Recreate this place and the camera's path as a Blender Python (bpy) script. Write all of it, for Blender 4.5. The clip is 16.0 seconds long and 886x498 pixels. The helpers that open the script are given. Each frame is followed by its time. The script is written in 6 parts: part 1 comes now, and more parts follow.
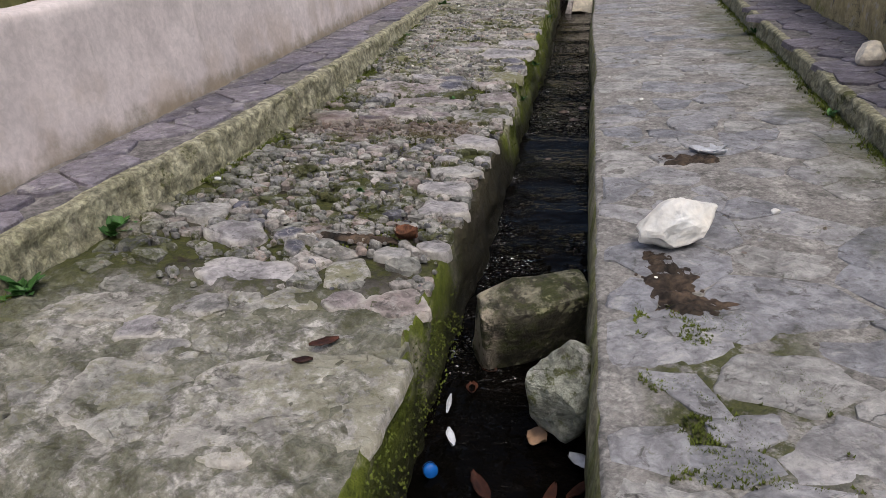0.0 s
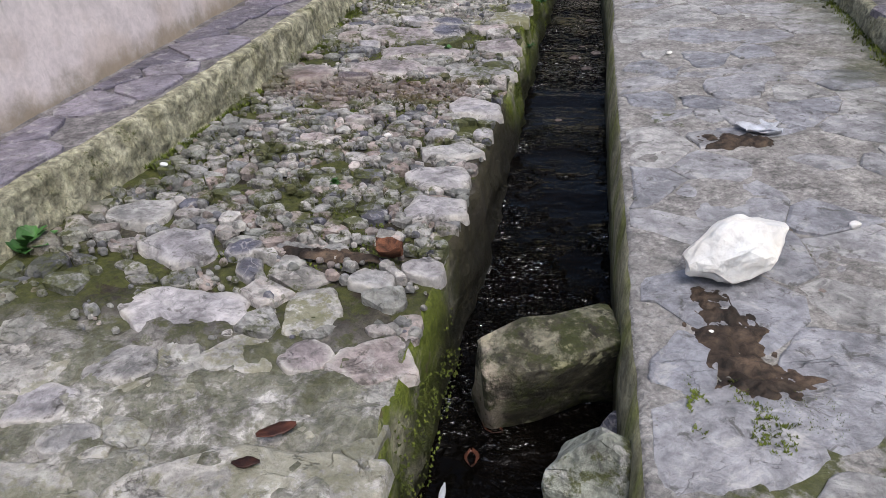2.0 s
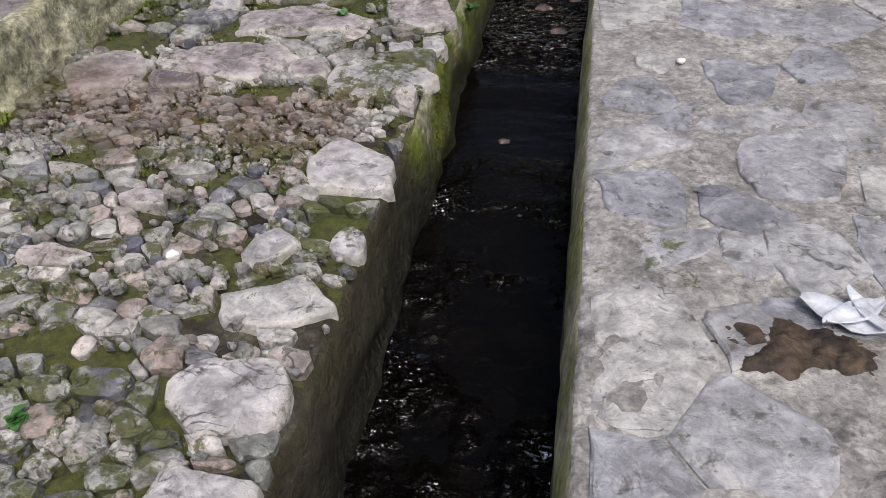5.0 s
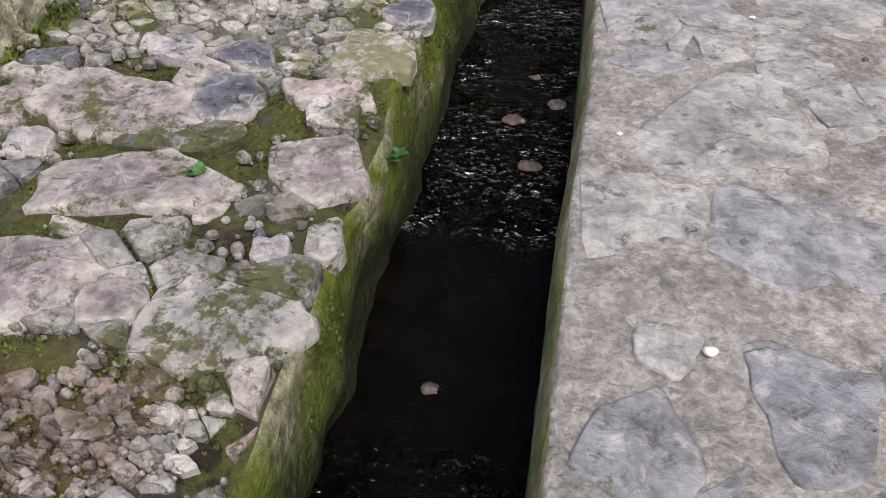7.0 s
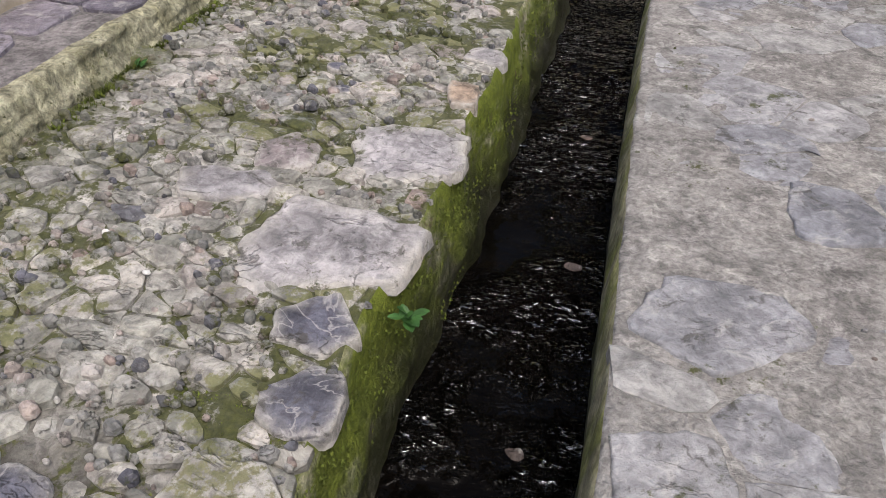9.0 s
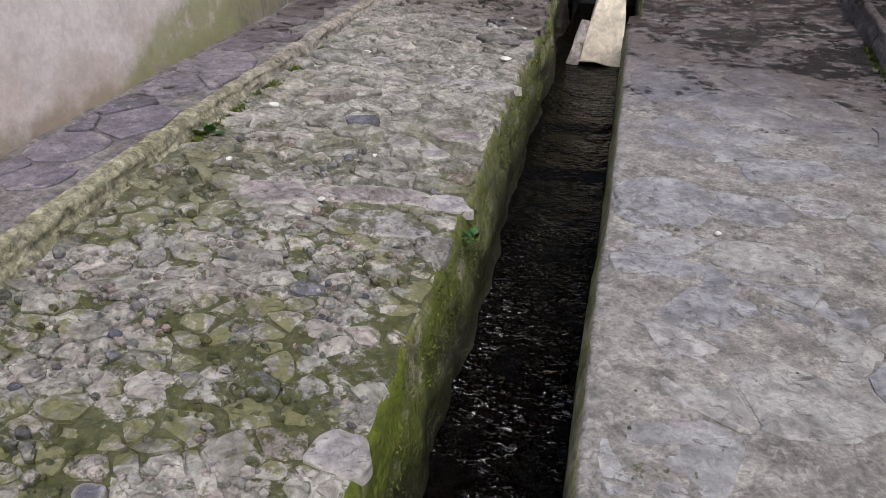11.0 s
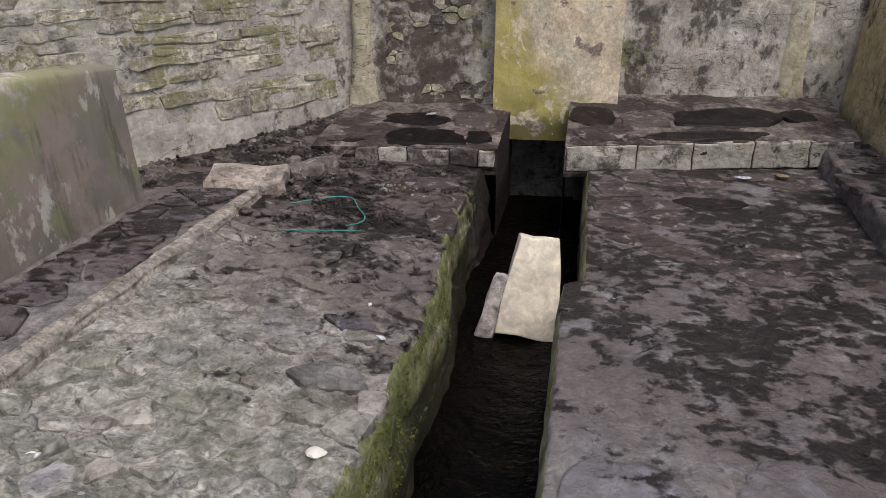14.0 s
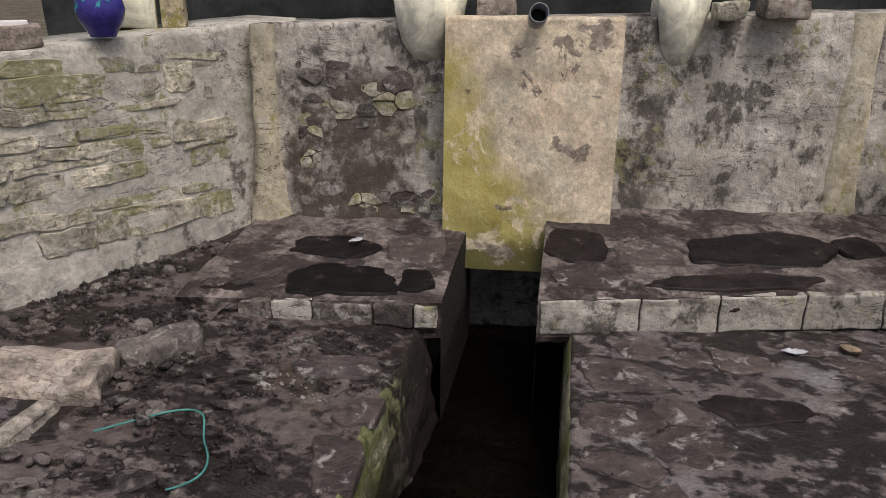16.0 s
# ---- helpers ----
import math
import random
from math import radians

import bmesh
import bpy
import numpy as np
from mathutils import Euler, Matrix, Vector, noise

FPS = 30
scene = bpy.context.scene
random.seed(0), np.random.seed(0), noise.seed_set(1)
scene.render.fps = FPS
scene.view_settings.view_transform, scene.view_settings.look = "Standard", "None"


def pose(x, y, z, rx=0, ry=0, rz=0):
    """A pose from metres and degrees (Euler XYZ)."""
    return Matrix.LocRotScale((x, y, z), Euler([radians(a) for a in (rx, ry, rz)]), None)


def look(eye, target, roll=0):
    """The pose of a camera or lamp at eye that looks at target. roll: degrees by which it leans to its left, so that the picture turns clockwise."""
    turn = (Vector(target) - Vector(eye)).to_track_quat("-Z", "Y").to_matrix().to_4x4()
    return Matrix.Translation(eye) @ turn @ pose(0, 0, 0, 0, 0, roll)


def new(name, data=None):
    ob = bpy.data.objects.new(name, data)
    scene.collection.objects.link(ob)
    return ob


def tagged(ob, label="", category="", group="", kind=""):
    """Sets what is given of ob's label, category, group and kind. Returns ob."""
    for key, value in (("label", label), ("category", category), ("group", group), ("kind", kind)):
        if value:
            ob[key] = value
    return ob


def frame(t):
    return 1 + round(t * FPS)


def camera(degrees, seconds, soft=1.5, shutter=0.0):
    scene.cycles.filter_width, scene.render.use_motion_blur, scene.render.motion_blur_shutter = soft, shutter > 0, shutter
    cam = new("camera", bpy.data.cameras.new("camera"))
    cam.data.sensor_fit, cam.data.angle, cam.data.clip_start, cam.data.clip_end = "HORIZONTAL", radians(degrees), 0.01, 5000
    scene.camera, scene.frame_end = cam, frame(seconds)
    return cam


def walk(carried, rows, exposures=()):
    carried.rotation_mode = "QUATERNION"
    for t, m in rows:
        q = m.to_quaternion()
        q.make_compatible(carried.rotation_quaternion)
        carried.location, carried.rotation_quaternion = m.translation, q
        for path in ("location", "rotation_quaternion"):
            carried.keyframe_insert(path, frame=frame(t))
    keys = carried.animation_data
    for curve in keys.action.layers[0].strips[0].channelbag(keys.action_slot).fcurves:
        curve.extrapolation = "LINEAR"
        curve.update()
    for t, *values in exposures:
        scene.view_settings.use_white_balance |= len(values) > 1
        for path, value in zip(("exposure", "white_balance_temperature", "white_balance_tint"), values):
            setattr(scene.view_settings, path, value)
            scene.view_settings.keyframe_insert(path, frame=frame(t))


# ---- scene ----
cam = camera(61.9, 16.0, 0.6)
EXPOSURES = ((0.0, -0.04, 6300, 11), (1.0, -0.10, 6150, 11), (1.5, 0.02, 6050, 11), (2.3, 0.40, 5950, 11), (3.2, 0.38, 5950, 11), (5.3, 0.48, 6200, 11), (8.0, 0.52, 6300, 11), (9.7, 0.28, 6300, 11), (12.0, 0.08, 6050, 11), (13.5, 0.05, 6150, 11), (16.0, 0.0, 6450, 12))
PATH = [
    (0, (-0.056, -0.125, 1.127), (-0.435, 1.657, 0.302), -4.0),
    (0.5, (-0.092, 0.021, 1.191), (-0.479, 1.837, 0.448), -3.9),
    (1, (-0.122, 0.217, 1.184), (-0.51, 2.059, 0.511), -3.9),
    (1.5, (-0.109, 0.36, 1.158), (-0.486, 2.134, 0.313), -4.2),
    (2, (-0.149, 0.512, 1.158), (-0.519, 2.198, 0.148), -4.5),
    (2.5, (-0.14, 0.706, 1.167), (-0.512, 2.352, 0.094), -4.7),
    (3, (-0.047, 0.934, 1.145), (-0.409, 2.509, -0.034), -4.9),
    (3.2, (-0.031, 1.022, 1.152), (-0.394, 2.589, -0.037), -5.0),
    (5.3, (-0.063, 2.358, 1.128), (-0.381, 3.824, -0.195), -3.4),
    (5.5, (-0.029, 2.477, 1.114), (-0.347, 3.937, -0.216), -3.3),
    (6, (0.039, 2.798, 1.131), (-0.264, 4.229, -0.233), -3.0),
    (6.5, (0.006, 3.121, 1.106), (-0.296, 4.558, -0.252), -2.5),
    (7, (-0.041, 3.421, 1.103), (-0.343, 4.851, -0.262), -1.8),
    (7.5, (-0.127, 3.71, 1.093), (-0.477, 5.129, -0.271), -1.6),
    (8, (-0.154, 4.049, 1.082), (-0.514, 5.467, -0.282), -1.3),
    (8.5, (-0.085, 4.452, 1.136), (-0.481, 5.866, -0.222), -1.5),
    (9, (-0.05, 4.81, 1.188), (-0.477, 6.326, -0.046), -1.0),
    (9.5, (-0.02, 5.133, 1.212), (-0.458, 6.698, 0.048), -1.0),
    (9.7, (-0.018, 5.244, 1.235), (-0.449, 6.831, 0.097), -0.7),
    (11.8, (-0.076, 6.915, 1.431), (-0.451, 8.608, 0.435), -0.3),
    (12, (-0.048, 7.084, 1.434), (-0.418, 8.787, 0.454), -0.3),
    (12.5, (0.014, 7.534, 1.479), (-0.344, 9.286, 0.583), -0.2),
    (13, (-0.005, 7.997, 1.469), (-0.353, 9.766, 0.602), -0.0),
    (13.5, (0.007, 8.406, 1.48), (-0.336, 10.19, 0.644), -0.0),
    (14, (0.031, 8.818, 1.553), (-0.307, 10.625, 0.766), 0.2),
    (14.5, (0.017, 9.277, 1.584), (-0.311, 11.104, 0.84), 0.3),
    (15, (0.09, 9.761, 1.603), (-0.235, 11.6, 0.888), 0.2),
    (15.5, (0.041, 10.176, 1.596), (-0.281, 12.017, 0.886), 0.3),
    (16, (0.025, 10.563, 1.65), (-0.283, 12.417, 0.964), 0.6),
]
walk(cam, [(t, look(eye, target, roll)) for t, eye, target, roll in PATH], EXPOSURES)

# world and light: a bright overcast sky, soft sun from high on the right
SUN_EL, SUN_AZ = radians(62), radians(142)
world = bpy.data.worlds.new("world")
scene.world = world
world.use_nodes = True
wn = world.node_tree
sky = wn.nodes.new("ShaderNodeTexSky")
sky.sky_type, sky.sun_disc, sky.sun_elevation, sky.sun_rotation = "NISHITA", False, SUN_EL, SUN_AZ
sky.air_density, sky.dust_density, sky.ozone_density = 1.0, 6.0, 0.6
wn.links.new(sky.outputs[0], wn.nodes["Background"].inputs[0])
wn.nodes["Background"].inputs[1].default_value = 0.13
sun = new("sun", bpy.data.lights.new("sun", "SUN"))
sun.data.energy, sun.data.angle, sun.data.color = 1.4, radians(30), (1.0, 0.95, 0.88)
sun.matrix_world = look((0, 0, 30), (-math.sin(SUN_AZ) * 10, -math.cos(SUN_AZ) * 10, 30 - 10 * math.tan(SUN_EL)))


# ---------------------------------------------------------------- materials
class Nodes:
    """Short writing for node trees."""

    def __init__(self, name):
        self.m = bpy.data.materials.new(name)
        self.m.use_nodes = True
        self.t = self.m.node_tree
        self.bsdf = self.t.nodes["Principled BSDF"]
        self.geo = self.t.nodes.new("ShaderNodeNewGeometry")
        self.pos = self.geo.outputs["Position"]

    def put(self, socket, value):
        if hasattr(value, "links"):
            self.t.links.new(value, socket)
        elif isinstance(value, tuple) and len(value) == 3 and socket.type == "RGBA":
            socket.default_value = (*value, 1)
        else:
            socket.default_value = value

    def noise(self, scale, detail=5.0, rough=0.6, vector=None, warp=0.0):
        n = self.t.nodes.new("ShaderNodeTexNoise")
        self.put(n.inputs["Vector"], vector or self.pos)
        n.inputs["Scale"].default_value, n.inputs["Detail"].default_value = scale, detail
        n.inputs["Roughness"].default_value, n.inputs["Distortion"].default_value = rough, warp
        return n.outputs["Fac"]

    def math(self, op, a, b=0.0, clamp=False):
        n = self.t.nodes.new("ShaderNodeMath")
        n.operation, n.use_clamp = op, clamp
        self.put(n.inputs[0], a)
        self.put(n.inputs[1], b)
        return n.outputs[0]

    def band(self, value, lo, hi, out0=0.0, out1=1.0):
        n = self.t.nodes.new("ShaderNodeMapRange")
        n.interpolation_type = "SMOOTHSTEP"
        for i, v in enumerate((value, lo, hi, out0, out1)):
            self.put(n.inputs[i], v)
        return n.outputs[0]

    def mix(self, fac, a, b, blend="MIX"):
        n = self.t.nodes.new("ShaderNodeMix")
        n.data_type, n.blend_type = "RGBA", blend
        self.put(n.inputs[0], fac)
        self.put(n.inputs[6], a)
        self.put(n.inputs[7], b)
        return n.outputs[2]

    def ramp(self, fac, colours):
        n = self.t.nodes.new("ShaderNodeValToRGB")
        e = n.color_ramp.elements
        while len(e) < len(colours):
            e.new(0.5)
        for i, c in enumerate(colours):
            e[i].position, e[i].color = i / max(1, len(colours) - 1), (*c, 1)
        self.put(n.inputs[0], fac)
        return n.outputs[0]

    def axis(self, i):
        n = self.t.nodes.new("ShaderNodeSeparateXYZ")
        self.put(n.inputs[0], self.pos)
        return n.outputs[i]

    def stretch(self, x, y, z):
        n = self.t.nodes.new("ShaderNodeMapping")
        n.inputs["Scale"].default_value = (x, y, z)
        self.put(n.inputs["Vector"], self.pos)
        return n.outputs[0]

    def piece(self):
        """A random value for each piece."""
        info = self.t.nodes.new("ShaderNodeObjectInfo")
        return self.math("FRACT", self.math("ADD", info.outputs["Random"], self.geo.outputs["Random Per Island"]))

    def grain(self, colour, amount=0.35, coarse=7.0, fine=70.0):
        """Blotches and grain over a colour."""
        a = self.band(self.noise(coarse, 8), 0.3, 0.7, 1 - amount, 1 + amount * 0.7)
        b = self.band(self.noise(fine * 0.45, 6, 0.68, None, 0.6), 0.28, 0.72, 1 - amount * 1.05, 1 + amount * 0.85)
        return self.mix(1.0, colour, self.math("MULTIPLY", a, b), "MULTIPLY")

    def relief(self, strength, fine=90.0, coarse=14.0, depth=0.012, extra=None):
        h = self.math("ADD", self.math("MULTIPLY", self.noise(coarse, 6, 0.6, None, 0.5), 1.0), self.math("MULTIPLY", self.noise(fine, 4, 0.65), 0.16))
        h = self.math("ADD", h, self.math("MULTIPLY", self.noise(coarse * 2.6, 6, 0.66, None, 0.4), 0.5))
        if extra is not None:
            h = self.math("ADD", h, extra)
        n = self.t.nodes.new("ShaderNodeBump")
        n.inputs["Strength"].default_value, n.inputs["Distance"].default_value = strength, depth
        self.put(n.inputs["Height"], h)
        self.put(self.bsdf.inputs["Normal"], n.outputs[0])

    def done(self, colour, rough=0.85, spec=0.3):
        self.put(self.bsdf.inputs["Base Color"], colour)
        self.put(self.bsdf.inputs["Roughness"], rough)
        self.put(self.bsdf.inputs["Specular IOR Level"], spec)
        return self.m


MOSS = [(0.008, 0.009, 0.003), (0.031, 0.036, 0.009), (0.082, 0.09, 0.019), (0.18, 0.175, 0.055)]
DAMP = (0.012, 0.009, 0.008)


def moss_on(n, colour, level, scale=2.3, tone=MOSS, fade=False):
    """Moss and algae growing in irregular patches; level: about the share that is free."""
    m = n.math("ADD", n.math("MULTIPLY", n.noise(scale, 6, 0.65), 0.55), n.math("MULTIPLY", n.noise(scale * 9, 6, 0.75), 0.45))
    mask = n.band(m, level, level + 0.055)
    if fade:
        mask = n.math("MULTIPLY", mask, n.math("MULTIPLY", n.band(n.axis(1), 7.8, 10.2, 1.0, 0.25), n.band(n.axis(1), 1.6, 2.3, 0.55, 1.0)))
    return n.mix(n.math("MULTIPLY", mask, 0.9), colour, n.ramp(n.noise(38, 5, 0.7), tone)), mask


def damp_on(n, colour, y0, y1, most=0.545):
    """Brown damp and black wet spots that spread over the stones towards the spring."""
    share = n.band(n.math("ADD", n.axis(1), n.math("MULTIPLY", n.axis(0), 0.6)), y0, y1, 0.0, 1.0)
    big = n.noise(2.2, 7, 0.65, n.stretch(0.95, 1.1, 1), 0.6)
    small = n.noise(14, 6, 0.64, n.stretch(0.9, 1.1, 1), 0.3)
    v = n.math("ADD", n.math("MULTIPLY", big, 0.52), n.math("MULTIPLY", small, 0.48))
    edge = n.math("SUBTRACT", 0.63, n.math("MULTIPLY", share, 0.63 - (1 - most)))
    there = n.band(share, 0.0, 0.06)
    brown = n.math("MULTIPLY", n.math("MULTIPLY", n.band(share, 0.2, 0.85), n.band(n.noise(3.4, 7, 0.7, None, 0.6), 0.28, 0.54)), 0.88)
    # wet film on the right walk, the sky's bluish sheen partly put in its colour
    film = n.math("MULTIPLY", n.math("MULTIPLY", n.band(n.axis(1), 8.8, 10.4), n.band(n.axis(0), -0.1, 0.1)), n.band(n.noise(2.1, 6, 0.6), 0.38, 0.58, 0.0, 0.5))
    colour = n.mix(film, colour, n.ramp(n.noise(14, 7, 0.7), [(0.055, 0.052, 0.07), (0.14, 0.135, 0.165), (0.25, 0.24, 0.275)]))
    colour = n.mix(brown, colour, n.ramp(n.noise(17, 7, 0.72), [(0.014, 0.011, 0.010), (0.075, 0.06, 0.056), (0.15, 0.124, 0.12), (0.29, 0.26, 0.255)]))
    mask = n.math("MULTIPLY", n.band(v, edge, n.math("ADD", edge, 0.06)), there)
    return n.mix(n.math("MULTIPLY", mask, 0.93), colour, n.ramp(n.noise(23, 5, 0.7), [DAMP, DAMP, (0.045, 0.035, 0.032)])), n.math("MAXIMUM", mask, n.math("MULTIPLY", film, 1.1), True)


def growth(n, colour):
    """Moss along the foot of both kerbs, and a brown gravelly spill over the cobbles."""
    w = n.math("MULTIPLY", n.math("SUBTRACT", n.noise(3.2, 7, 0.7), 0.5), 1.3)
    far = n.band(n.axis(1), 7.5, 9.5, 1.0, 0.0)
    left = n.band(n.math("SUBTRACT", w, n.axis(0)), 1.6, 1.88, 0.0, 0.55)
    right = n.band(n.math("ADD", w, n.axis(0)), 0.86, 1.2, 0.0, 0.6)
    spill = n.math("ABSOLUTE", n.math("ADD", n.math("SUBTRACT", n.axis(1), 4.0), n.math("MULTIPLY", w, 0.5)))
    spill = n.math("MULTIPLY", n.band(spill, 0.10, 0.30, 0.45, 0.0), n.band(n.axis(0), -0.62, -0.8, 0.0, 1.0))
    colour = n.mix(spill, colour, n.ramp(n.noise(40, 6, 0.7), [(0.03, 0.017, 0.01), (0.11, 0.06, 0.035), (0.22, 0.15, 0.10)]))
    return n.mix(n.math("MULTIPLY", n.math("ADD", left, right, True), far), colour, n.ramp(n.noise(38, 6, 0.75), MOSS))


WALL_MOSS = [(0.12, 0.12, 0.055), (0.19, 0.19, 0.09), (0.27, 0.265, 0.145), (0.35, 0.33, 0.20)]


def stone_mat(name, colours, moss=0.60, rough=0.8, amount=0.44, damp=True, bump=0.7, veins=0.0, grown=True, tone=MOSS, wet_from=8.8, wet_share=0.545, cracks=(6.5, 0.5)):
    n = Nodes(name)
    c = n.grain(n.ramp(n.piece(), colours), amount, 7.0, 60.0)
    rim = n.t.nodes.new("ShaderNodeAttribute")
    rim.attribute_name = "rim"
    worn = n.math("MULTIPLY", rim.outputs["Fac"], n.band(n.noise(9, 6, 0.7), 0.36, 0.58, 0.1, 1.0))
    c = n.mix(n.math("MULTIPLY", worn, 0.8), c, n.grain((0.50, 0.475, 0.43), 0.25, 12, 70))
    if veins:
        v = n.band(n.math("ABSOLUTE", n.math("SUBTRACT", n.noise(5, 4, 0.5, None, 1.5), 0.5)), 0.0, 0.02, 1.0, 0.0)
        c = n.mix(n.math("MULTIPLY", v, veins), c, (0.5, 0.48, 0.46))
    c = n.mix(n.band(n.noise(13, 7, 0.68, None, 0.5), 0.54, 0.66, 0, 0.5), c, (0.50, 0.485, 0.46))
    c = n.mix(n.band(n.noise(16, 7, 0.7, None, 0.5), 0.56, 0.66, 0, 0.75), c, (0.06, 0.055, 0.045))
    crack = n.band(n.math("ABSOLUTE", n.math("SUBTRACT", n.noise(cracks[0], 5, 0.55, n.stretch(0.8, 1.5, 1.4), 0.6), 0.5)), 0.001, 0.010 * min(1.0, cracks[0] / 6.5), 1.0, 0.0)
    crack = n.math("MULTIPLY", crack, n.band(n.noise(7.3, 5, 0.65), 0.47, 0.58))
    c = n.mix(n.math("MULTIPLY", crack, cracks[1]), c, (0.045, 0.04, 0.034))
    if moss:
        c, _ = moss_on(n, c, moss, 2.3, tone, damp)
        c = growth(n, c) if grown else c
    r = rough
    if damp:
        c, d = damp_on(n, c, wet_from, wet_from + 3.7, wet_share)
        r = n.math("MULTIPLY", n.band(d, 0, 1, rough, 0.36), n.band(n.noise(2.7, 5, 0.6), 0.50, 0.60, 1.0, n.band(d, 0.2, 0.9, 1.0, 0.45)))
    n.relief(min(1.0, bump * 1.35), 100, 13, 0.020, n.math("MULTIPLY", crack, -0.35))
    return n.done(c, r, 0.35)


GREYS = [(0.10, 0.10, 0.125), (0.22, 0.22, 0.21), (0.32, 0.31, 0.285), (0.19, 0.195, 0.175), (0.42, 0.40, 0.375), (0.28, 0.225, 0.20), (0.26, 0.26, 0.24)]
m_pebble = stone_mat("pebble_stone", GREYS, 0.505, bump=0.8, wet_from=8.7)
m_grey = stone_mat("grey_stone", [(0.255, 0.25, 0.245), (0.31, 0.302, 0.29)], 0.53)
m_light = stone_mat("light_stone", [(0.315, 0.30, 0.308), (0.37, 0.352, 0.352)], 0.56, 0.6)
m_pink = stone_mat("pink_stone", [(0.235, 0.207, 0.210), (0.275, 0.238, 0.235), (0.31, 0.262, 0.245)], 0.54, veins=0.25)
m_dark = stone_mat("dark_slate_stone", [(0.085, 0.085, 0.11), (0.12, 0.12, 0.145)], 0.65, 0.5, veins=0.5)
m_orange = stone_mat("ochre_stone", [(0.33, 0.25, 0.185), (0.37, 0.28, 0.21)], 0.54)
m_flag = stone_mat("worn_flagstone", [(0.25, 0.25, 0.265), (0.33, 0.325, 0.325), (0.235, 0.238, 0.258), (0.36, 0.35, 0.345)], 0.565, 0.62, 0.36, bump=0.6, cracks=(2.2, 0.45))
m_cobble = stone_mat("greenish_cobble", [(0.23, 0.23, 0.20), (0.33, 0.32, 0.285), (0.27, 0.265, 0.235), (0.38, 0.36, 0.325), (0.30, 0.27, 0.25)], 0.50, 0.8, 0.44, tone=[(0.05, 0.055, 0.018), (0.11, 0.115, 0.04), (0.19, 0.19, 0.09), (0.28, 0.27, 0.17)], bump=0.9, wet_from=8.7)
m_blueflag = stone_mat("blue_grey_flagstone", [(0.225, 0.228, 0.248), (0.26, 0.262, 0.28), (0.295, 0.293, 0.305)], 0.60, 0.55, 0.36, bump=0.8, cracks=(2.2, 0.45))
m_paleflag = stone_mat("pale_flagstone", [(0.31, 0.305, 0.295), (0.36, 0.352, 0.338)], 0.60, 0.65, 0.36, bump=0.8, cracks=(2.2, 0.45))
ALGAE = [(0.06, 0.062, 0.022), (0.13, 0.13, 0.055), (0.21, 0.205, 0.11), (0.30, 0.29, 0.19)]
m_mossy = stone_mat("algae_stained_stone", [(0.25, 0.245, 0.215), (0.32, 0.315, 0.29), (0.36, 0.345, 0.31)], 0.485, 0.8, 0.44, tone=ALGAE)
m_strip = stone_mat("dark_slate", [(0.11, 0.102, 0.128), (0.16, 0.144, 0.176), (0.22, 0.20, 0.23)], 0.67, 0.5, 0.35, veins=0.12, bump=0.9, grown=False, wet_from=7.0, wet_share=0.56)


def bed_mat(name, mortar, soil, moss, y_rough=None):
    """Earth, moss and old mortar between the stones."""
    n = Nodes(name)
    c = n.mix(n.band(n.noise(5, 7, 0.65), 0.42, 0.6), n.grain(mortar, 0.45, 12, 110), n.grain(soil, 0.5, 20, 120))
    if name == "earth_and_mortar":
        c = n.mix(n.math("MULTIPLY", n.math("ADD", n.band(n.axis(1), 5.2, 5.8), n.band(n.axis(1), 1.7, 2.1, 1, 0)), n.band(n.noise(6, 7, 0.7), 0.30, 0.44, 0.2, 0.95)), c, n.grain(n.ramp(n.noise(5, 7, 0.7), [(0.16, 0.155, 0.105), (0.30, 0.29, 0.255), (0.40, 0.385, 0.36), (0.44, 0.42, 0.39)]), 0.5, 10, 90))
    if name == "worn_mortar":
        # moss fills the wide joints between the first broken flags
        there = n.math("MULTIPLY", n.math("MULTIPLY", n.band(n.axis(1), 1.05, 1.2), n.band(n.axis(1), 1.75, 2.0, 1, 0)), n.math("MULTIPLY", n.band(n.axis(0), 0.06, 0.16), n.band(n.axis(0), 0.42, 0.6, 1, 0)))
        c = n.mix(n.math("MULTIPLY", there, n.band(n.noise(9, 6, 0.7), 0.40, 0.52, 0.0, 0.9)), c, n.ramp(n.noise(34, 6, 0.75), MOSS))
    c, _ = moss_on(n, c, moss, 2.3, fade=True)
    c = growth(n, c)
    if name == "earth_and_mortar":
        c = n.mix(n.math("MULTIPLY", n.band(n.axis(1), 11.9, 12.6), n.band(n.noise(5, 6, 0.65), 0.3, 0.5, 0.35, 0.95)), c, n.ramp(n.noise(30, 6, 0.75), [(0.008, 0.005, 0.004), (0.035, 0.021, 0.014), (0.075, 0.05, 0.037), (0.22, 0.18, 0.15)]))
    c, d = damp_on(n, c, 8.7, 12.4) if name == "earth_and_mortar" else damp_on(n, c, 8.8, 12.5)
    n.relief(1.0, 70, 18, 0.02)
    return n.done(c, n.band(d, 0, 1, 0.9, 0.42), 0.3)


m_bed = bed_mat("earth_and_mortar", (0.075, 0.069, 0.052), (0.020, 0.015, 0.010), 0.455)
m_mortar = bed_mat("worn_mortar", (0.31, 0.297, 0.277), (0.245, 0.234, 0.22), 0.585)


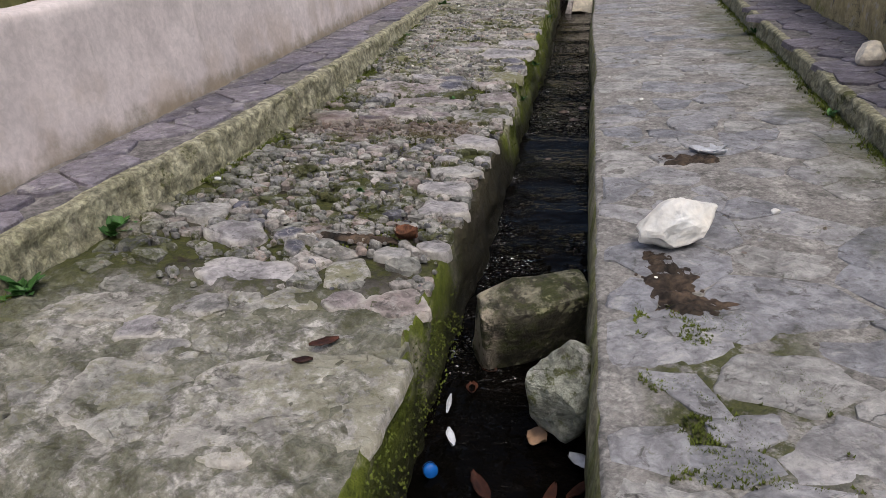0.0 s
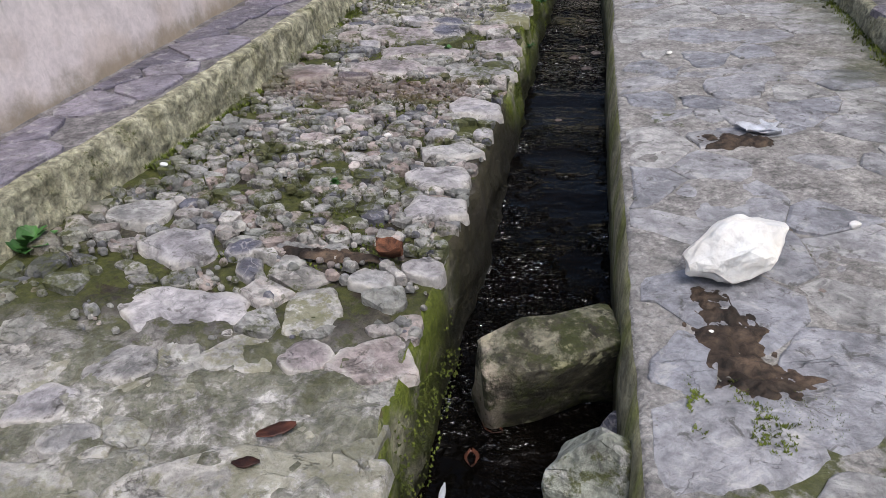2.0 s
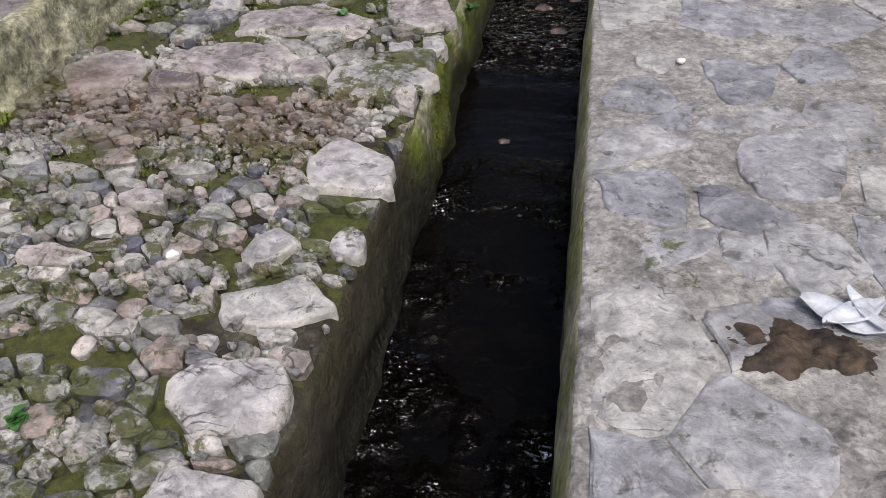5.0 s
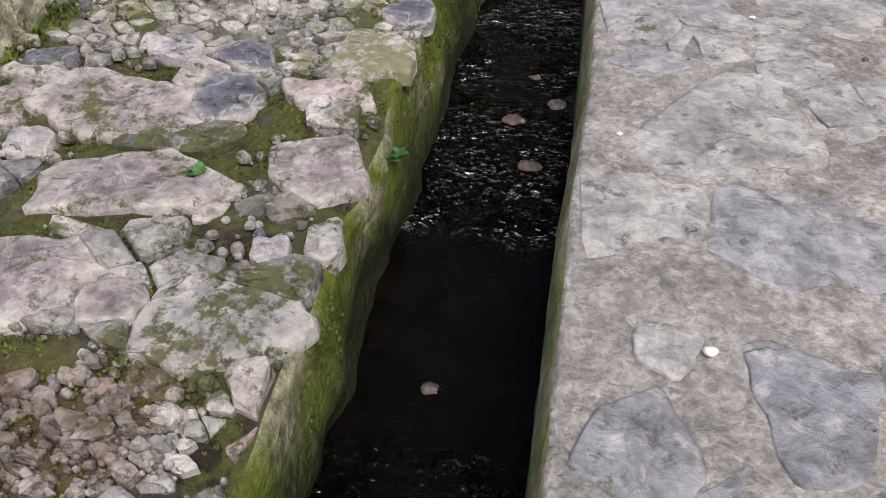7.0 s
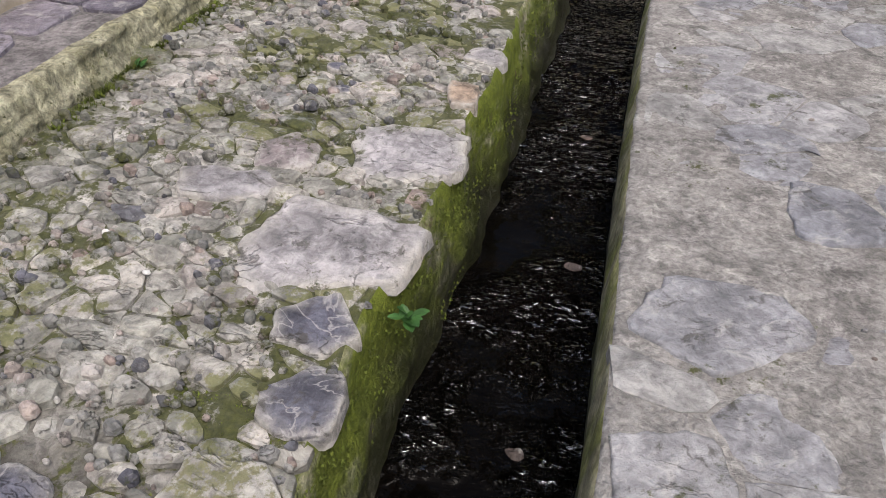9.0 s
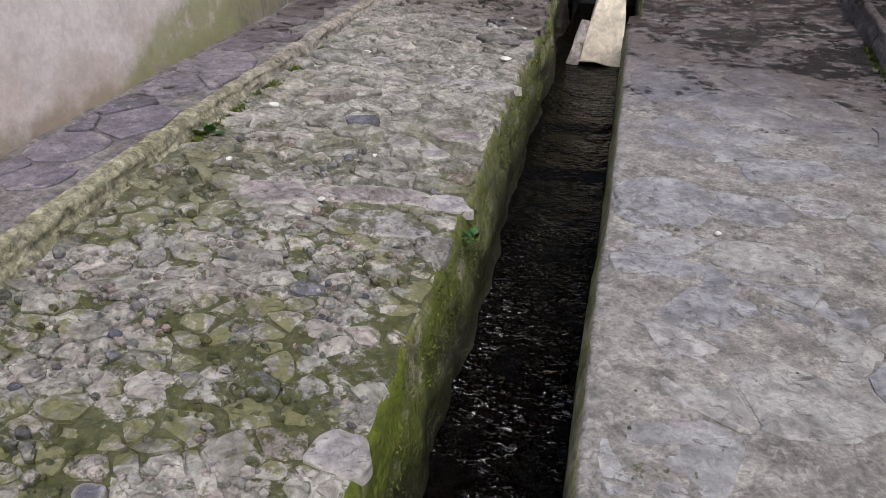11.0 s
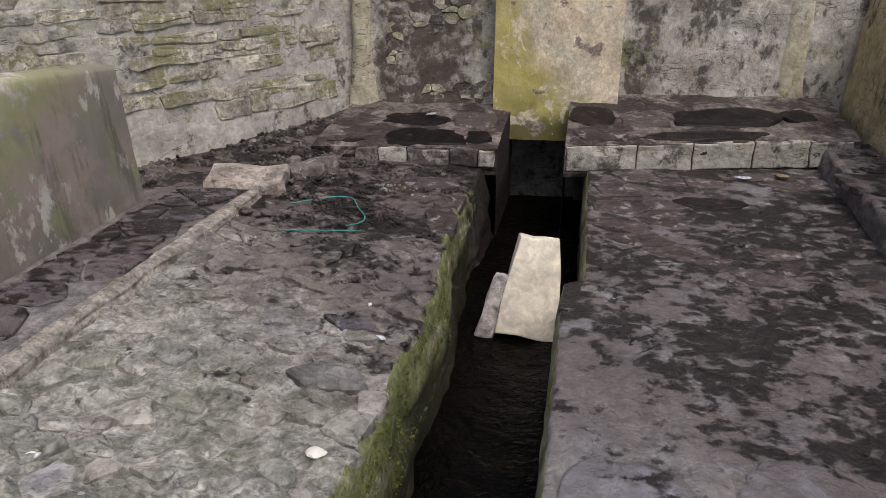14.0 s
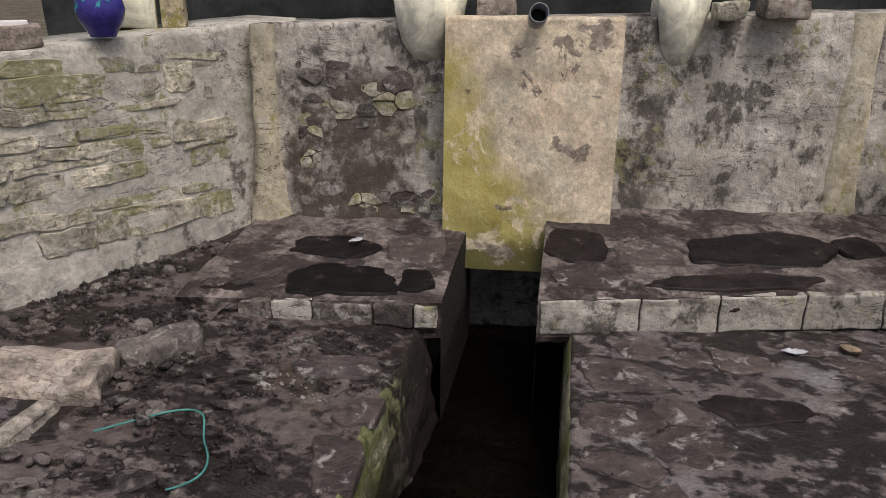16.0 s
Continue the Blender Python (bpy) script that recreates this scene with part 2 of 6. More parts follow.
def joint_mat():
    """Thin pale mortar between the slates of the kerbs."""
    n = Nodes("slate_joint_mortar")
    c = n.grain(n.ramp(n.noise(4, 7, 0.65), [(0.12, 0.11, 0.108), (0.18, 0.168, 0.165), (0.25, 0.232, 0.228)]), 0.45, 12, 90)
    c, d = damp_on(n, c, 8.8, 12.0)
    n.relief(0.9, 70, 18, 0.015)
    return n.done(c, 0.85)


m_joint = joint_mat()


def wet_flag_mat():
    """Black, wet flags of the benches."""
    n = Nodes("black_wet_flag")
    c = n.grain(n.ramp(n.piece(), [(0.005, 0.004, 0.004), (0.011, 0.008, 0.008), (0.02, 0.015, 0.014)]), 0.5, 9, 70)
    c = n.mix(n.band(n.noise(9, 7, 0.7), 0.60, 0.68, 0, 0.6), c, (0.16, 0.13, 0.12))
    n.relief(0.5, 70, 12, 0.01)
    return n.done(c, n.band(n.noise(4, 5, 0.6), 0.4, 0.6, 0.45, 0.65), 0.18)


def bench_mat():
    """Dirty mortar of the benches, with brown and black damp."""
    n = Nodes("damp_bench_mortar")
    c = n.ramp(n.noise(6, 8, 0.7, None, 0.5), [(0.03, 0.024, 0.022), (0.10, 0.082, 0.075), (0.22, 0.19, 0.175), (0.34, 0.305, 0.285)])
    c = n.grain(c, 0.45, 14, 80)
    c = n.mix(n.band(n.noise(3.1, 7, 0.7, None, 0.4), 0.46, 0.54, 0, 0.88), c, n.grain((0.030, 0.022, 0.020), 0.5, 18, 80))
    n.relief(0.9, 70, 16, 0.02)
    return n.done(c, 0.7)


m_wetflag, m_bench = wet_flag_mat(), bench_mat()
m_brownflag = stone_mat("brown_wet_flag", [(0.04, 0.03, 0.028), (0.085, 0.066, 0.06), (0.055, 0.045, 0.045)], 0, 0.5, 0.4, damp=False, bump=0.6)


def channel_face():
    """Mossy masonry of the channel's side: grey mortar, bright moss above, black at the water."""
    n = Nodes("mossy_channel_side")
    v = n.noise(4.0, 7, 0.65, n.stretch(1, 0.8, 1.6))
    c = n.mix(n.math("MULTIPLY", n.band(v, 0.33, 0.50), n.band(n.axis(1), 7.5, 9.5, 1.0, 0.62)), n.grain((0.27, 0.26, 0.18), 0.5, 14, 90), n.ramp(n.noise(26, 7, 0.78), [(0.018, 0.024, 0.004), (0.065, 0.085, 0.010), (0.15, 0.18, 0.022), (0.27, 0.27, 0.06)]))
    c = n.mix(n.band(n.noise(9, 6, 0.7), 0.58, 0.68, 0, 0.8), c, (0.10, 0.075, 0.045))
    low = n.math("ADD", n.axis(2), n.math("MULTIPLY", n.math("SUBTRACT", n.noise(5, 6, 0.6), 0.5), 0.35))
    # bare black-brown masonry where the water splashes, along the second and third metre
    y = n.math("ADD", n.axis(1), n.math("MULTIPLY", n.math("SUBTRACT", n.noise(3, 6, 0.65), 0.5), 0.9))
    bare = n.math("MULTIPLY", n.band(y, 2.1, 2.7), n.band(y, 3.95, 4.15, 0.92, 0.0))
    c = n.mix(bare, c, n.ramp(n.noise(22, 6, 0.72), [(0.010, 0.008, 0.006), (0.032, 0.025, 0.018), (0.075, 0.062, 0.04)]))
    # near black and smoother towards the channel's bottom
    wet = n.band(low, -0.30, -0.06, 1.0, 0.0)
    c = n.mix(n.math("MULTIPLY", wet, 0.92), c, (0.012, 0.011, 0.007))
    c, _ = damp_on(n, c, 12.0, 13.8, 0.7)
    n.relief(1.0, 60, 16, 0.03)
    return n.done(c, n.band(wet, 0, 1, 0.9, 0.5), 0.25)


m_face = channel_face()


def right_face():
    n = Nodes("algae_stained_render")
    c = n.mix(n.band(n.noise(6, 6, 0.6, n.stretch(1, 1, 0.4)), 0.4, 0.62), (0.32, 0.30, 0.20), (0.17, 0.18, 0.06))
    # below the olive top the colour goes near black with depth
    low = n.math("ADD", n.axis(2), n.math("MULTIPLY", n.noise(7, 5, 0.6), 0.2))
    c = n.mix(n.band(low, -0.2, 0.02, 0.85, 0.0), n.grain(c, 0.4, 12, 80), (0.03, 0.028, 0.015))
    n.relief(0.8)
    return n.done(c, 0.85)


m_rface = right_face()


def kerb_mat():
    n = Nodes("lichen_covered_kerb")
    c = n.ramp(n.noise(7, 7, 0.7, n.stretch(1, 1.6, 0.8)), [(0.10, 0.095, 0.05), (0.24, 0.23, 0.14), (0.39, 0.375, 0.27), (0.50, 0.48, 0.39)])
    c = n.grain(c, 0.5, 18, 90)
    c = n.mix(n.band(n.axis(1), 8.6, 10.4, 0, 0.85), c, n.grain((0.33, 0.295, 0.265), 0.5, 12, 80))
    c, _ = moss_on(n, c, 0.56, 4)
    c, _ = damp_on(n, c, 10.4, 13.6, 0.43)
    n.relief(1.0, 60, 18, 0.02)
    return n.done(c, 0.9)


m_kerb = kerb_mat()


def plaster():
    """Cream wall paint, dirty at the foot, green with algae towards the spring."""
    n = Nodes("weathered_cream_plaster")
    c = n.ramp(n.noise(1.6, 7, 0.6), [(0.58, 0.51, 0.49), (0.68, 0.61, 0.59), (0.72, 0.66, 0.64)])
    c = n.grain(c, 0.12, 5, 60)
    streak = n.noise(9, 6, 0.7, n.stretch(1, 1, 0.15))
    c = n.mix(n.band(streak, 0.60, 0.72, 0, 0.35), c, (0.30, 0.27, 0.22))
    foot = n.math("ADD", n.axis(2), n.math("MULTIPLY", n.math("SUBTRACT", n.noise(6, 7, 0.7), 0.5), 0.30))
    c = n.mix(n.band(foot, 0.22, 0.36, 0.85, 0.0), c, n.ramp(n.noise(20, 6, 0.7), [(0.12, 0.11, 0.06), (0.25, 0.21, 0.14), (0.33, 0.28, 0.20)]))
    c = n.mix(n.math("MULTIPLY", n.band(foot, 0.42, 0.62, 1, 0), n.band(n.noise(2.2, 5, 0.6), 0.45, 0.6, 0, 0.35)), c, (0.42, 0.33, 0.24))
    age = n.math("ADD", n.axis(1), n.math("ADD", n.math("MULTIPLY", n.math("SUBTRACT", n.noise(2.5, 7, 0.65), 0.5), 1.5), n.math("MULTIPLY", n.axis(2), -2.3)))
    c = n.mix(n.band(age, 9.1, 9.7, 0, 0.94), c, n.ramp(n.noise(6, 7, 0.7, n.stretch(1, 1, 0.4)), [(0.085, 0.078, 0.066), (0.14, 0.13, 0.108), (0.20, 0.182, 0.158), (0.28, 0.255, 0.23)]))
    c = n.mix(n.math("MULTIPLY", n.math("MULTIPLY", n.band(age, 8.4, 8.9), n.band(age, 9.6, 10.6, 0.85, 0.0)), n.band(n.noise(5, 7, 0.7), 0.34, 0.50)), c, n.ramp(n.noise(12, 6, 0.7), [(0.19, 0.20, 0.08), (0.36, 0.36, 0.20)]))
    c = n.mix(n.math("MULTIPLY", n.band(age, 9.6, 10.4), n.band(n.noise(5.5, 6, 0.65, n.stretch(1, 1, 0.6)), 0.58, 0.63, 0, 0.8)), c, (0.50, 0.47, 0.42))
    c = n.mix(n.math("MULTIPLY", n.band(age, 9.4, 10.2), n.band(n.noise(2.6, 7, 0.68), 0.46, 0.60, 0, 0.75)), c, n.ramp(n.noise(8, 7, 0.7), [(0.20, 0.15, 0.125), (0.30, 0.235, 0.205), (0.36, 0.30, 0.27)]))
    c = n.mix(n.math("MULTIPLY", n.band(age, 9.4, 10.2), n.band(n.noise(3.7, 7, 0.7), 0.52, 0.62, 0, 0.7)), c, n.ramp(n.noise(11, 7, 0.7), [(0.11, 0.13, 0.05), (0.20, 0.22, 0.10), (0.28, 0.29, 0.17)]))
    c = n.mix(n.math("MULTIPLY", n.band(age, 9.4, 10.2), n.band(n.noise(6, 6, 0.7, n.stretch(1, 1, 0.18)), 0.54, 0.64, 0, 0.6)), c, (0.08, 0.07, 0.055))
    n.relief(0.4, 80, 10, 0.01)
    return n.done(c, 0.85)


m_plaster = plaster()


def wall_mat(name, colours, moss=0.58, dark=0.5, bump=0.9, green=WALL_MOSS):
    n = Nodes(name)
    c = n.grain(n.ramp(n.noise(3.2, 7, 0.62, None, 0.5), colours), 0.24, 6, 50)
    c = n.mix(n.band(n.noise(4.6, 7, 0.7, n.stretch(1.2, 1, 0.8)), dark, dark + 0.1, 0, 0.85), c, n.grain((0.06, 0.053, 0.046), 0.4, 12, 60))
    c = n.mix(n.band(n.noise(8, 7, 0.66, n.stretch(1, 1, 1.4)), 0.56, 0.64, 0, 0.5), c, (0.50, 0.47, 0.42))
    crack = n.band(n.math("ABSOLUTE", n.math("SUBTRACT", n.noise(4.2, 5, 0.6, n.stretch(0.8, 0.8, 2.6), 0.7), 0.5)), 0.002, 0.012, 1.0, 0.0)
    c = n.mix(n.math("MULTIPLY", crack, n.band(n.noise(2.3, 4, 0.6), 0.45, 0.58, 0.0, 0.85)), c, (0.035, 0.03, 0.024))
    if name == "patchy_grey_render":
        # dark brown bare rubble, where the render has fallen, between pilaster and panel and in the lower corner beside it
        x = n.math("ADD", n.axis(0), n.math("MULTIPLY", n.math("SUBTRACT", n.noise(5, 6, 0.65), 0.5), 0.5))
        bare = n.math("MULTIPLY", n.math("MULTIPLY", n.band(x, -1.66, -1.56), n.band(x, -0.95, -0.8, 1.0, 0.0)), n.band(n.axis(2), 1.05, 1.2, 1.0, 0.0))
        c = n.mix(n.math("MULTIPLY", bare, n.band(n.noise(7, 7, 0.7), 0.36, 0.52, 0.25, 0.92)), c, n.ramp(n.noise(18, 6, 0.7), [(0.022, 0.016, 0.012), (0.06, 0.045, 0.036), (0.12, 0.10, 0.085)]))
        edge = n.math("MULTIPLY", n.band(x, 0.32, 0.38), n.band(x, 0.50, 0.66, 1.0, 0.0))
        c = n.mix(n.math("MULTIPLY", edge, n.band(n.noise(8, 7, 0.7), 0.40, 0.54, 0.1, 0.85)), c, (0.05, 0.043, 0.038))
    if moss:
        c, _ = moss_on(n, c, moss, 1.9, green)
    n.relief(bump, 60, 9, 0.02)
    return n.done(c, 0.88)


YGREEN = [(0.10, 0.10, 0.03), (0.20, 0.19, 0.05), (0.30, 0.28, 0.09), (0.36, 0.34, 0.15)]
m_rubble = wall_mat("rubble_masonry", [(0.25, 0.235, 0.19), (0.38, 0.365, 0.32), (0.48, 0.46, 0.41), (0.56, 0.51, 0.41)], 0.53, 0.57)
m_render_grey = wall_mat("patchy_grey_render", [(0.17, 0.145, 0.12), (0.34, 0.31, 0.265), (0.50, 0.475, 0.43), (0.60, 0.54, 0.43)], 0.57, 0.51)
m_wallstone = stone_mat("wall_stone", [(0.30, 0.285, 0.235), (0.42, 0.39, 0.31), (0.48, 0.44, 0.35), (0.36, 0.345, 0.30)], 0.50, damp=False, bump=1.0, grown=False, tone=WALL_MOSS, cracks=(2.4, 0.45))
m_darkstone = stone_mat("dark_brown_wall_stone", [(0.075, 0.06, 0.055), (0.16, 0.14, 0.125), (0.11, 0.092, 0.082), (0.24, 0.22, 0.20)], 0.58, damp=False, bump=1.0, grown=False)
m_ochre = wall_mat("ochre_render", [(0.38, 0.30, 0.18), (0.50, 0.42, 0.29), (0.50, 0.44, 0.34)], 0.55, 0.58, 0.6, YGREEN)
m_ywall = wall_mat("yellow_lichen_wall", [(0.28, 0.24, 0.10), (0.46, 0.38, 0.20), (0.58, 0.50, 0.36)], 0.55, 0.57, 0.7, YGREEN)


m_pil = wall_mat("pale_worn_plaster", [(0.30, 0.265, 0.19), (0.44, 0.40, 0.30), (0.52, 0.48, 0.38)], 0.57, 0.57, 0.7, YGREEN)


def panel_mat():
    """Cream and pink plaster, yellow-green where water has run."""
    n = Nodes("water_stained_panel_plaster")
    c = n.grain(n.ramp(n.noise(2.4, 7, 0.65), [(0.46, 0.33, 0.20), (0.58, 0.45, 0.31), (0.60, 0.51, 0.38), (0.48, 0.46, 0.36), (0.60, 0.44, 0.34)]), 0.26, 8, 70)
    wet = n.math("ADD", n.math("ADD", n.axis(0), n.math("MULTIPLY", n.axis(2), 0.62)), n.math("MULTIPLY", n.math("SUBTRACT", n.noise(3.5, 7, 0.65), 0.5), 0.7))
    c = n.mix(n.band(wet, -0.06, 0.34, 0.92, 0.0), c, n.ramp(n.noise(7, 7, 0.7), [(0.22, 0.17, 0.04), (0.34, 0.29, 0.06), (0.42, 0.38, 0.14), (0.48, 0.44, 0.25)]))
    # darker olive towards the panel's lower edge
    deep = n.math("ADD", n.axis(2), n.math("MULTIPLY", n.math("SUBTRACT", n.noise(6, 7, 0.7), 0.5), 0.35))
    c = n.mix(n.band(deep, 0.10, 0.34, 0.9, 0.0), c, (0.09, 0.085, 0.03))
    c = n.mix(n.band(n.noise(3.1, 7, 0.68, None, 0.8), 0.53, 0.57, 0, 0.7), c, n.grain((0.66, 0.58, 0.44), 0.3, 12, 70))
    c = n.mix(n.band(n.noise(4.3, 7, 0.66, None, 0.5), 0.60, 0.62, 0, 0.85), c, n.grain((0.24, 0.20, 0.17), 0.5, 14, 70))
    n.relief(0.6, 70, 9, 0.015)
    return n.done(c, 0.82)


m_panel = panel_mat()


def simple(name, colour, rough=0.6, amount=0.2, fine=60, metal=0.0, bump=0.3):
    n = Nodes(name)
    n.bsdf.inputs["Metallic"].default_value = metal
    n.relief(bump, fine * 1.5, fine / 4, 0.006)
    return n.done(n.grain(colour, amount, fine / 8, fine), rough)


def quartz():
    n = Nodes("white_quartz")
    n.relief(0.9, 80, 14, 0.01)
    return n.done(n.grain(n.ramp(n.noise(9, 6, 0.6), [(0.50, 0.56, 0.60), (0.70, 0.71, 0.70), (0.74, 0.70, 0.62), (0.66, 0.52, 0.32)]), 0.12, 10, 60), 0.5)


m_quartz = quartz()
m_cream = simple("cream_limestone", (0.78, 0.71, 0.58), 0.75, 0.22, 40, bump=0.8)
m_brown_leaf = simple("wet_dead_leaf", (0.055, 0.02, 0.011), 0.45, 0.6)
m_rust = simple("rust_red_leaf", (0.15, 0.062, 0.032), 0.75, 0.7, 90, bump=0.8)
m_green_leaf = simple("weed_leaf", (0.05, 0.13, 0.03), 0.5, 0.4)
m_moss_tuft = simple("moss_tuft", (0.10, 0.125, 0.02), 0.9, 0.5)
m_blue = simple("blue_plastic", (0.01, 0.11, 0.42), 0.35, 0.1)
m_white_plastic = simple("white_plastic_scrap", (0.50, 0.52, 0.56), 0.4, 0.25)
m_pinkstuff = simple("pink_scrap", (0.50, 0.22, 0.18), 0.6, 0.3)
m_teal = simple("teal_cord", (0.06, 0.22, 0.20), 0.7, 0.3)
m_vase = simple("blue_glazed_ceramic", (0.045, 0.04, 0.22), 0.2, 0.25, bump=0.05)
m_teal_glaze = simple("turquoise_glaze", (0.05, 0.30, 0.36), 0.25, 0.2, bump=0.05)
m_straw = simple("dried_plant", (0.28, 0.15, 0.06), 0.85, 0.5)
m_white_paint = simple("flaking_white_paint", (0.64, 0.62, 0.50), 0.8, 0.35, 20, bump=0.7)
m_pvc = simple("grey_pvc", (0.22, 0.23, 0.26), 0.4, 0.15)
# near black stands in for shade, in the recess and inside the pipe
m_void = simple("near_black_shade", (0.035, 0.04, 0.038), 0.9, 0.5, 12)
m_earth = simple("bare_earth", (0.11, 0.09, 0.06), 0.95, 0.5, 10)
m_dirt = simple("dark_silt", (0.038, 0.026, 0.016), 0.8, 0.8, 70, bump=1.0)
m_silt = simple("brown_wet_silt", (0.055, 0.038, 0.025), 0.7, 0.8, 60, bump=1.0)
m_magenta = simple("magenta_plastic", (0.60, 0.08, 0.20), 0.4, 0.1)


def water_mat():
    n = Nodes("dark_running_water")
    h = n.math("ADD", n.math("MULTIPLY", n.noise(9, 3, 0.5, n.stretch(0.8, 1.4, 1), 0.8), 1.0), n.math("MULTIPLY", n.noise(34, 3, 0.55), 0.6))
    riffle = n.math("MULTIPLY", n.band(n.noise(1.5, 4, 0.6, n.stretch(0.8, 1, 1)), 0.36, 0.48, 0.05, 1.0), n.band(n.axis(1), 8.4, 9.8, 1.0, 0.15))
    still = n.math("ABSOLUTE", n.math("SUBTRACT", n.axis(1), 4.62))
    riffle = n.math("MULTIPLY", riffle, n.band(n.noise(4.2, 4, 0.6), 0.38, 0.56, 0.25, 1.0))
    riffle = n.math("MULTIPLY", riffle, n.band(n.axis(1), 1.8, 2.2, 0.25, 1.0))
    riffle = n.math("MULTIPLY", riffle, n.band(still, 0.25, 0.5, 0.05, 1.0))
    crest = n.math("MULTIPLY", n.band(n.noise(46, 4, 0.6, n.stretch(0.8, 1.5, 1), 1.2), 0.50, 0.58), n.band(n.noise(11, 4, 0.6, n.stretch(0.7, 1.5, 1), 0.8), 0.40, 0.52))
    crest = n.math("MULTIPLY", crest, riffle)
    b = n.t.nodes.new("ShaderNodeBump")
    b.inputs["Strength"].default_value, b.inputs["Distance"].default_value = 1.0, 0.06
    n.put(b.inputs["Height"], n.math("ADD", n.math("MULTIPLY", h, riffle), n.math("MULTIPLY", crest, 0.25)))
    n.put(n.bsdf.inputs["Normal"], b.outputs[0])
    n.put(n.bsdf.inputs["IOR"], n.band(crest, 0.0, 1.0, 1.33, 2.7))
    return n.done(n.ramp(n.noise(7, 5), [(0.0006, 0.0006, 0.0006), (0.002, 0.0016, 0.0012), (0.006, 0.0045, 0.0035)]), 0.08, n.band(crest, 0.0, 1.0, 0.10, 1.0))


m_water = water_mat()


# ---------------------------------------------------------------- building helpers
def nz(x, y, z=0.0):
    return noise.noise(Vector((x, y, z)))


def fbm(x, y, z=0.0, f=1.0, octaves=3):
    return sum(noise.noise(Vector((x * f * 2 ** i, y * f * 2 ** i, z * f * 2 ** i))) / 2 ** i for i in range(octaves))


def mesh_object(name, verts, faces, material, parent=None, smooth=False, at=None, rim=None):
    me = bpy.data.meshes.new(name)
    if at is not None:
        verts = [(v[0] - at[0], v[1] - at[1], v[2] - at[2]) for v in verts]
    me.from_pydata(verts, [], faces)
    for m in material if isinstance(material, (list, tuple)) else [material]:
        me.materials.append(m)
    if rim is not None:
        me.attributes.new("rim", "FLOAT", "POINT").data.foreach_set("value", rim)
    if smooth:
        me.shade_smooth()
    ob = new(name, me)
    if at is not None:
        ob.location = at
    if parent is not None:
        ob.parent = parent
    return ob


def part(name, bm, material, parent, label=""):
    me = bpy.data.meshes.new(name)
    bm.to_mesh(me)
    bm.free()
    me.materials.append(material)
    ob = new(name, me)
    if parent is not None:
        ob.parent = parent
    return tagged(ob, label)


def sweep(name, ys, profile, material, parent=None, pick=None, smooth=True):
    """A sheet drawn along y: profile(y) gives the same number of points (x, z[, dy]) each time."""
    verts, faces, slots = [], [], []
    rows = [profile(y) for y in ys]
    k = len(rows[0])
    for y, row in zip(ys, rows):
        verts += [(p[0], y + (p[2] if len(p) > 2 else 0), p[1]) for p in row]
    for j in range(len(ys) - 1):
        for i in range(k - 1):
            a = j * k + i
            faces.append((a, a + k, a + k + 1, a + 1))
            slots.append(pick(i) if pick else 0)
    ob = mesh_object(name, verts, faces, material, parent, smooth)
    if pick:
        ob.data.polygons.foreach_set("material_index", slots)
    return ob


def clip(poly, px, py, nx, ny):
    """The part of a polygon on the side of a line away from its normal."""
    out = []
    for i, a in enumerate(poly):
        b = poly[i - 1]
        da, db = (a[0] - px) * nx + (a[1] - py) * ny, (b[0] - px) * nx + (b[1] - py) * ny
        if (da <= 0) != (db <= 0):
            f = db / (db - da)
            out.append((b[0] + (a[0] - b[0]) * f, b[1] + (a[1] - b[1]) * f))
        if da <= 0:
            out.append(a)
    return out


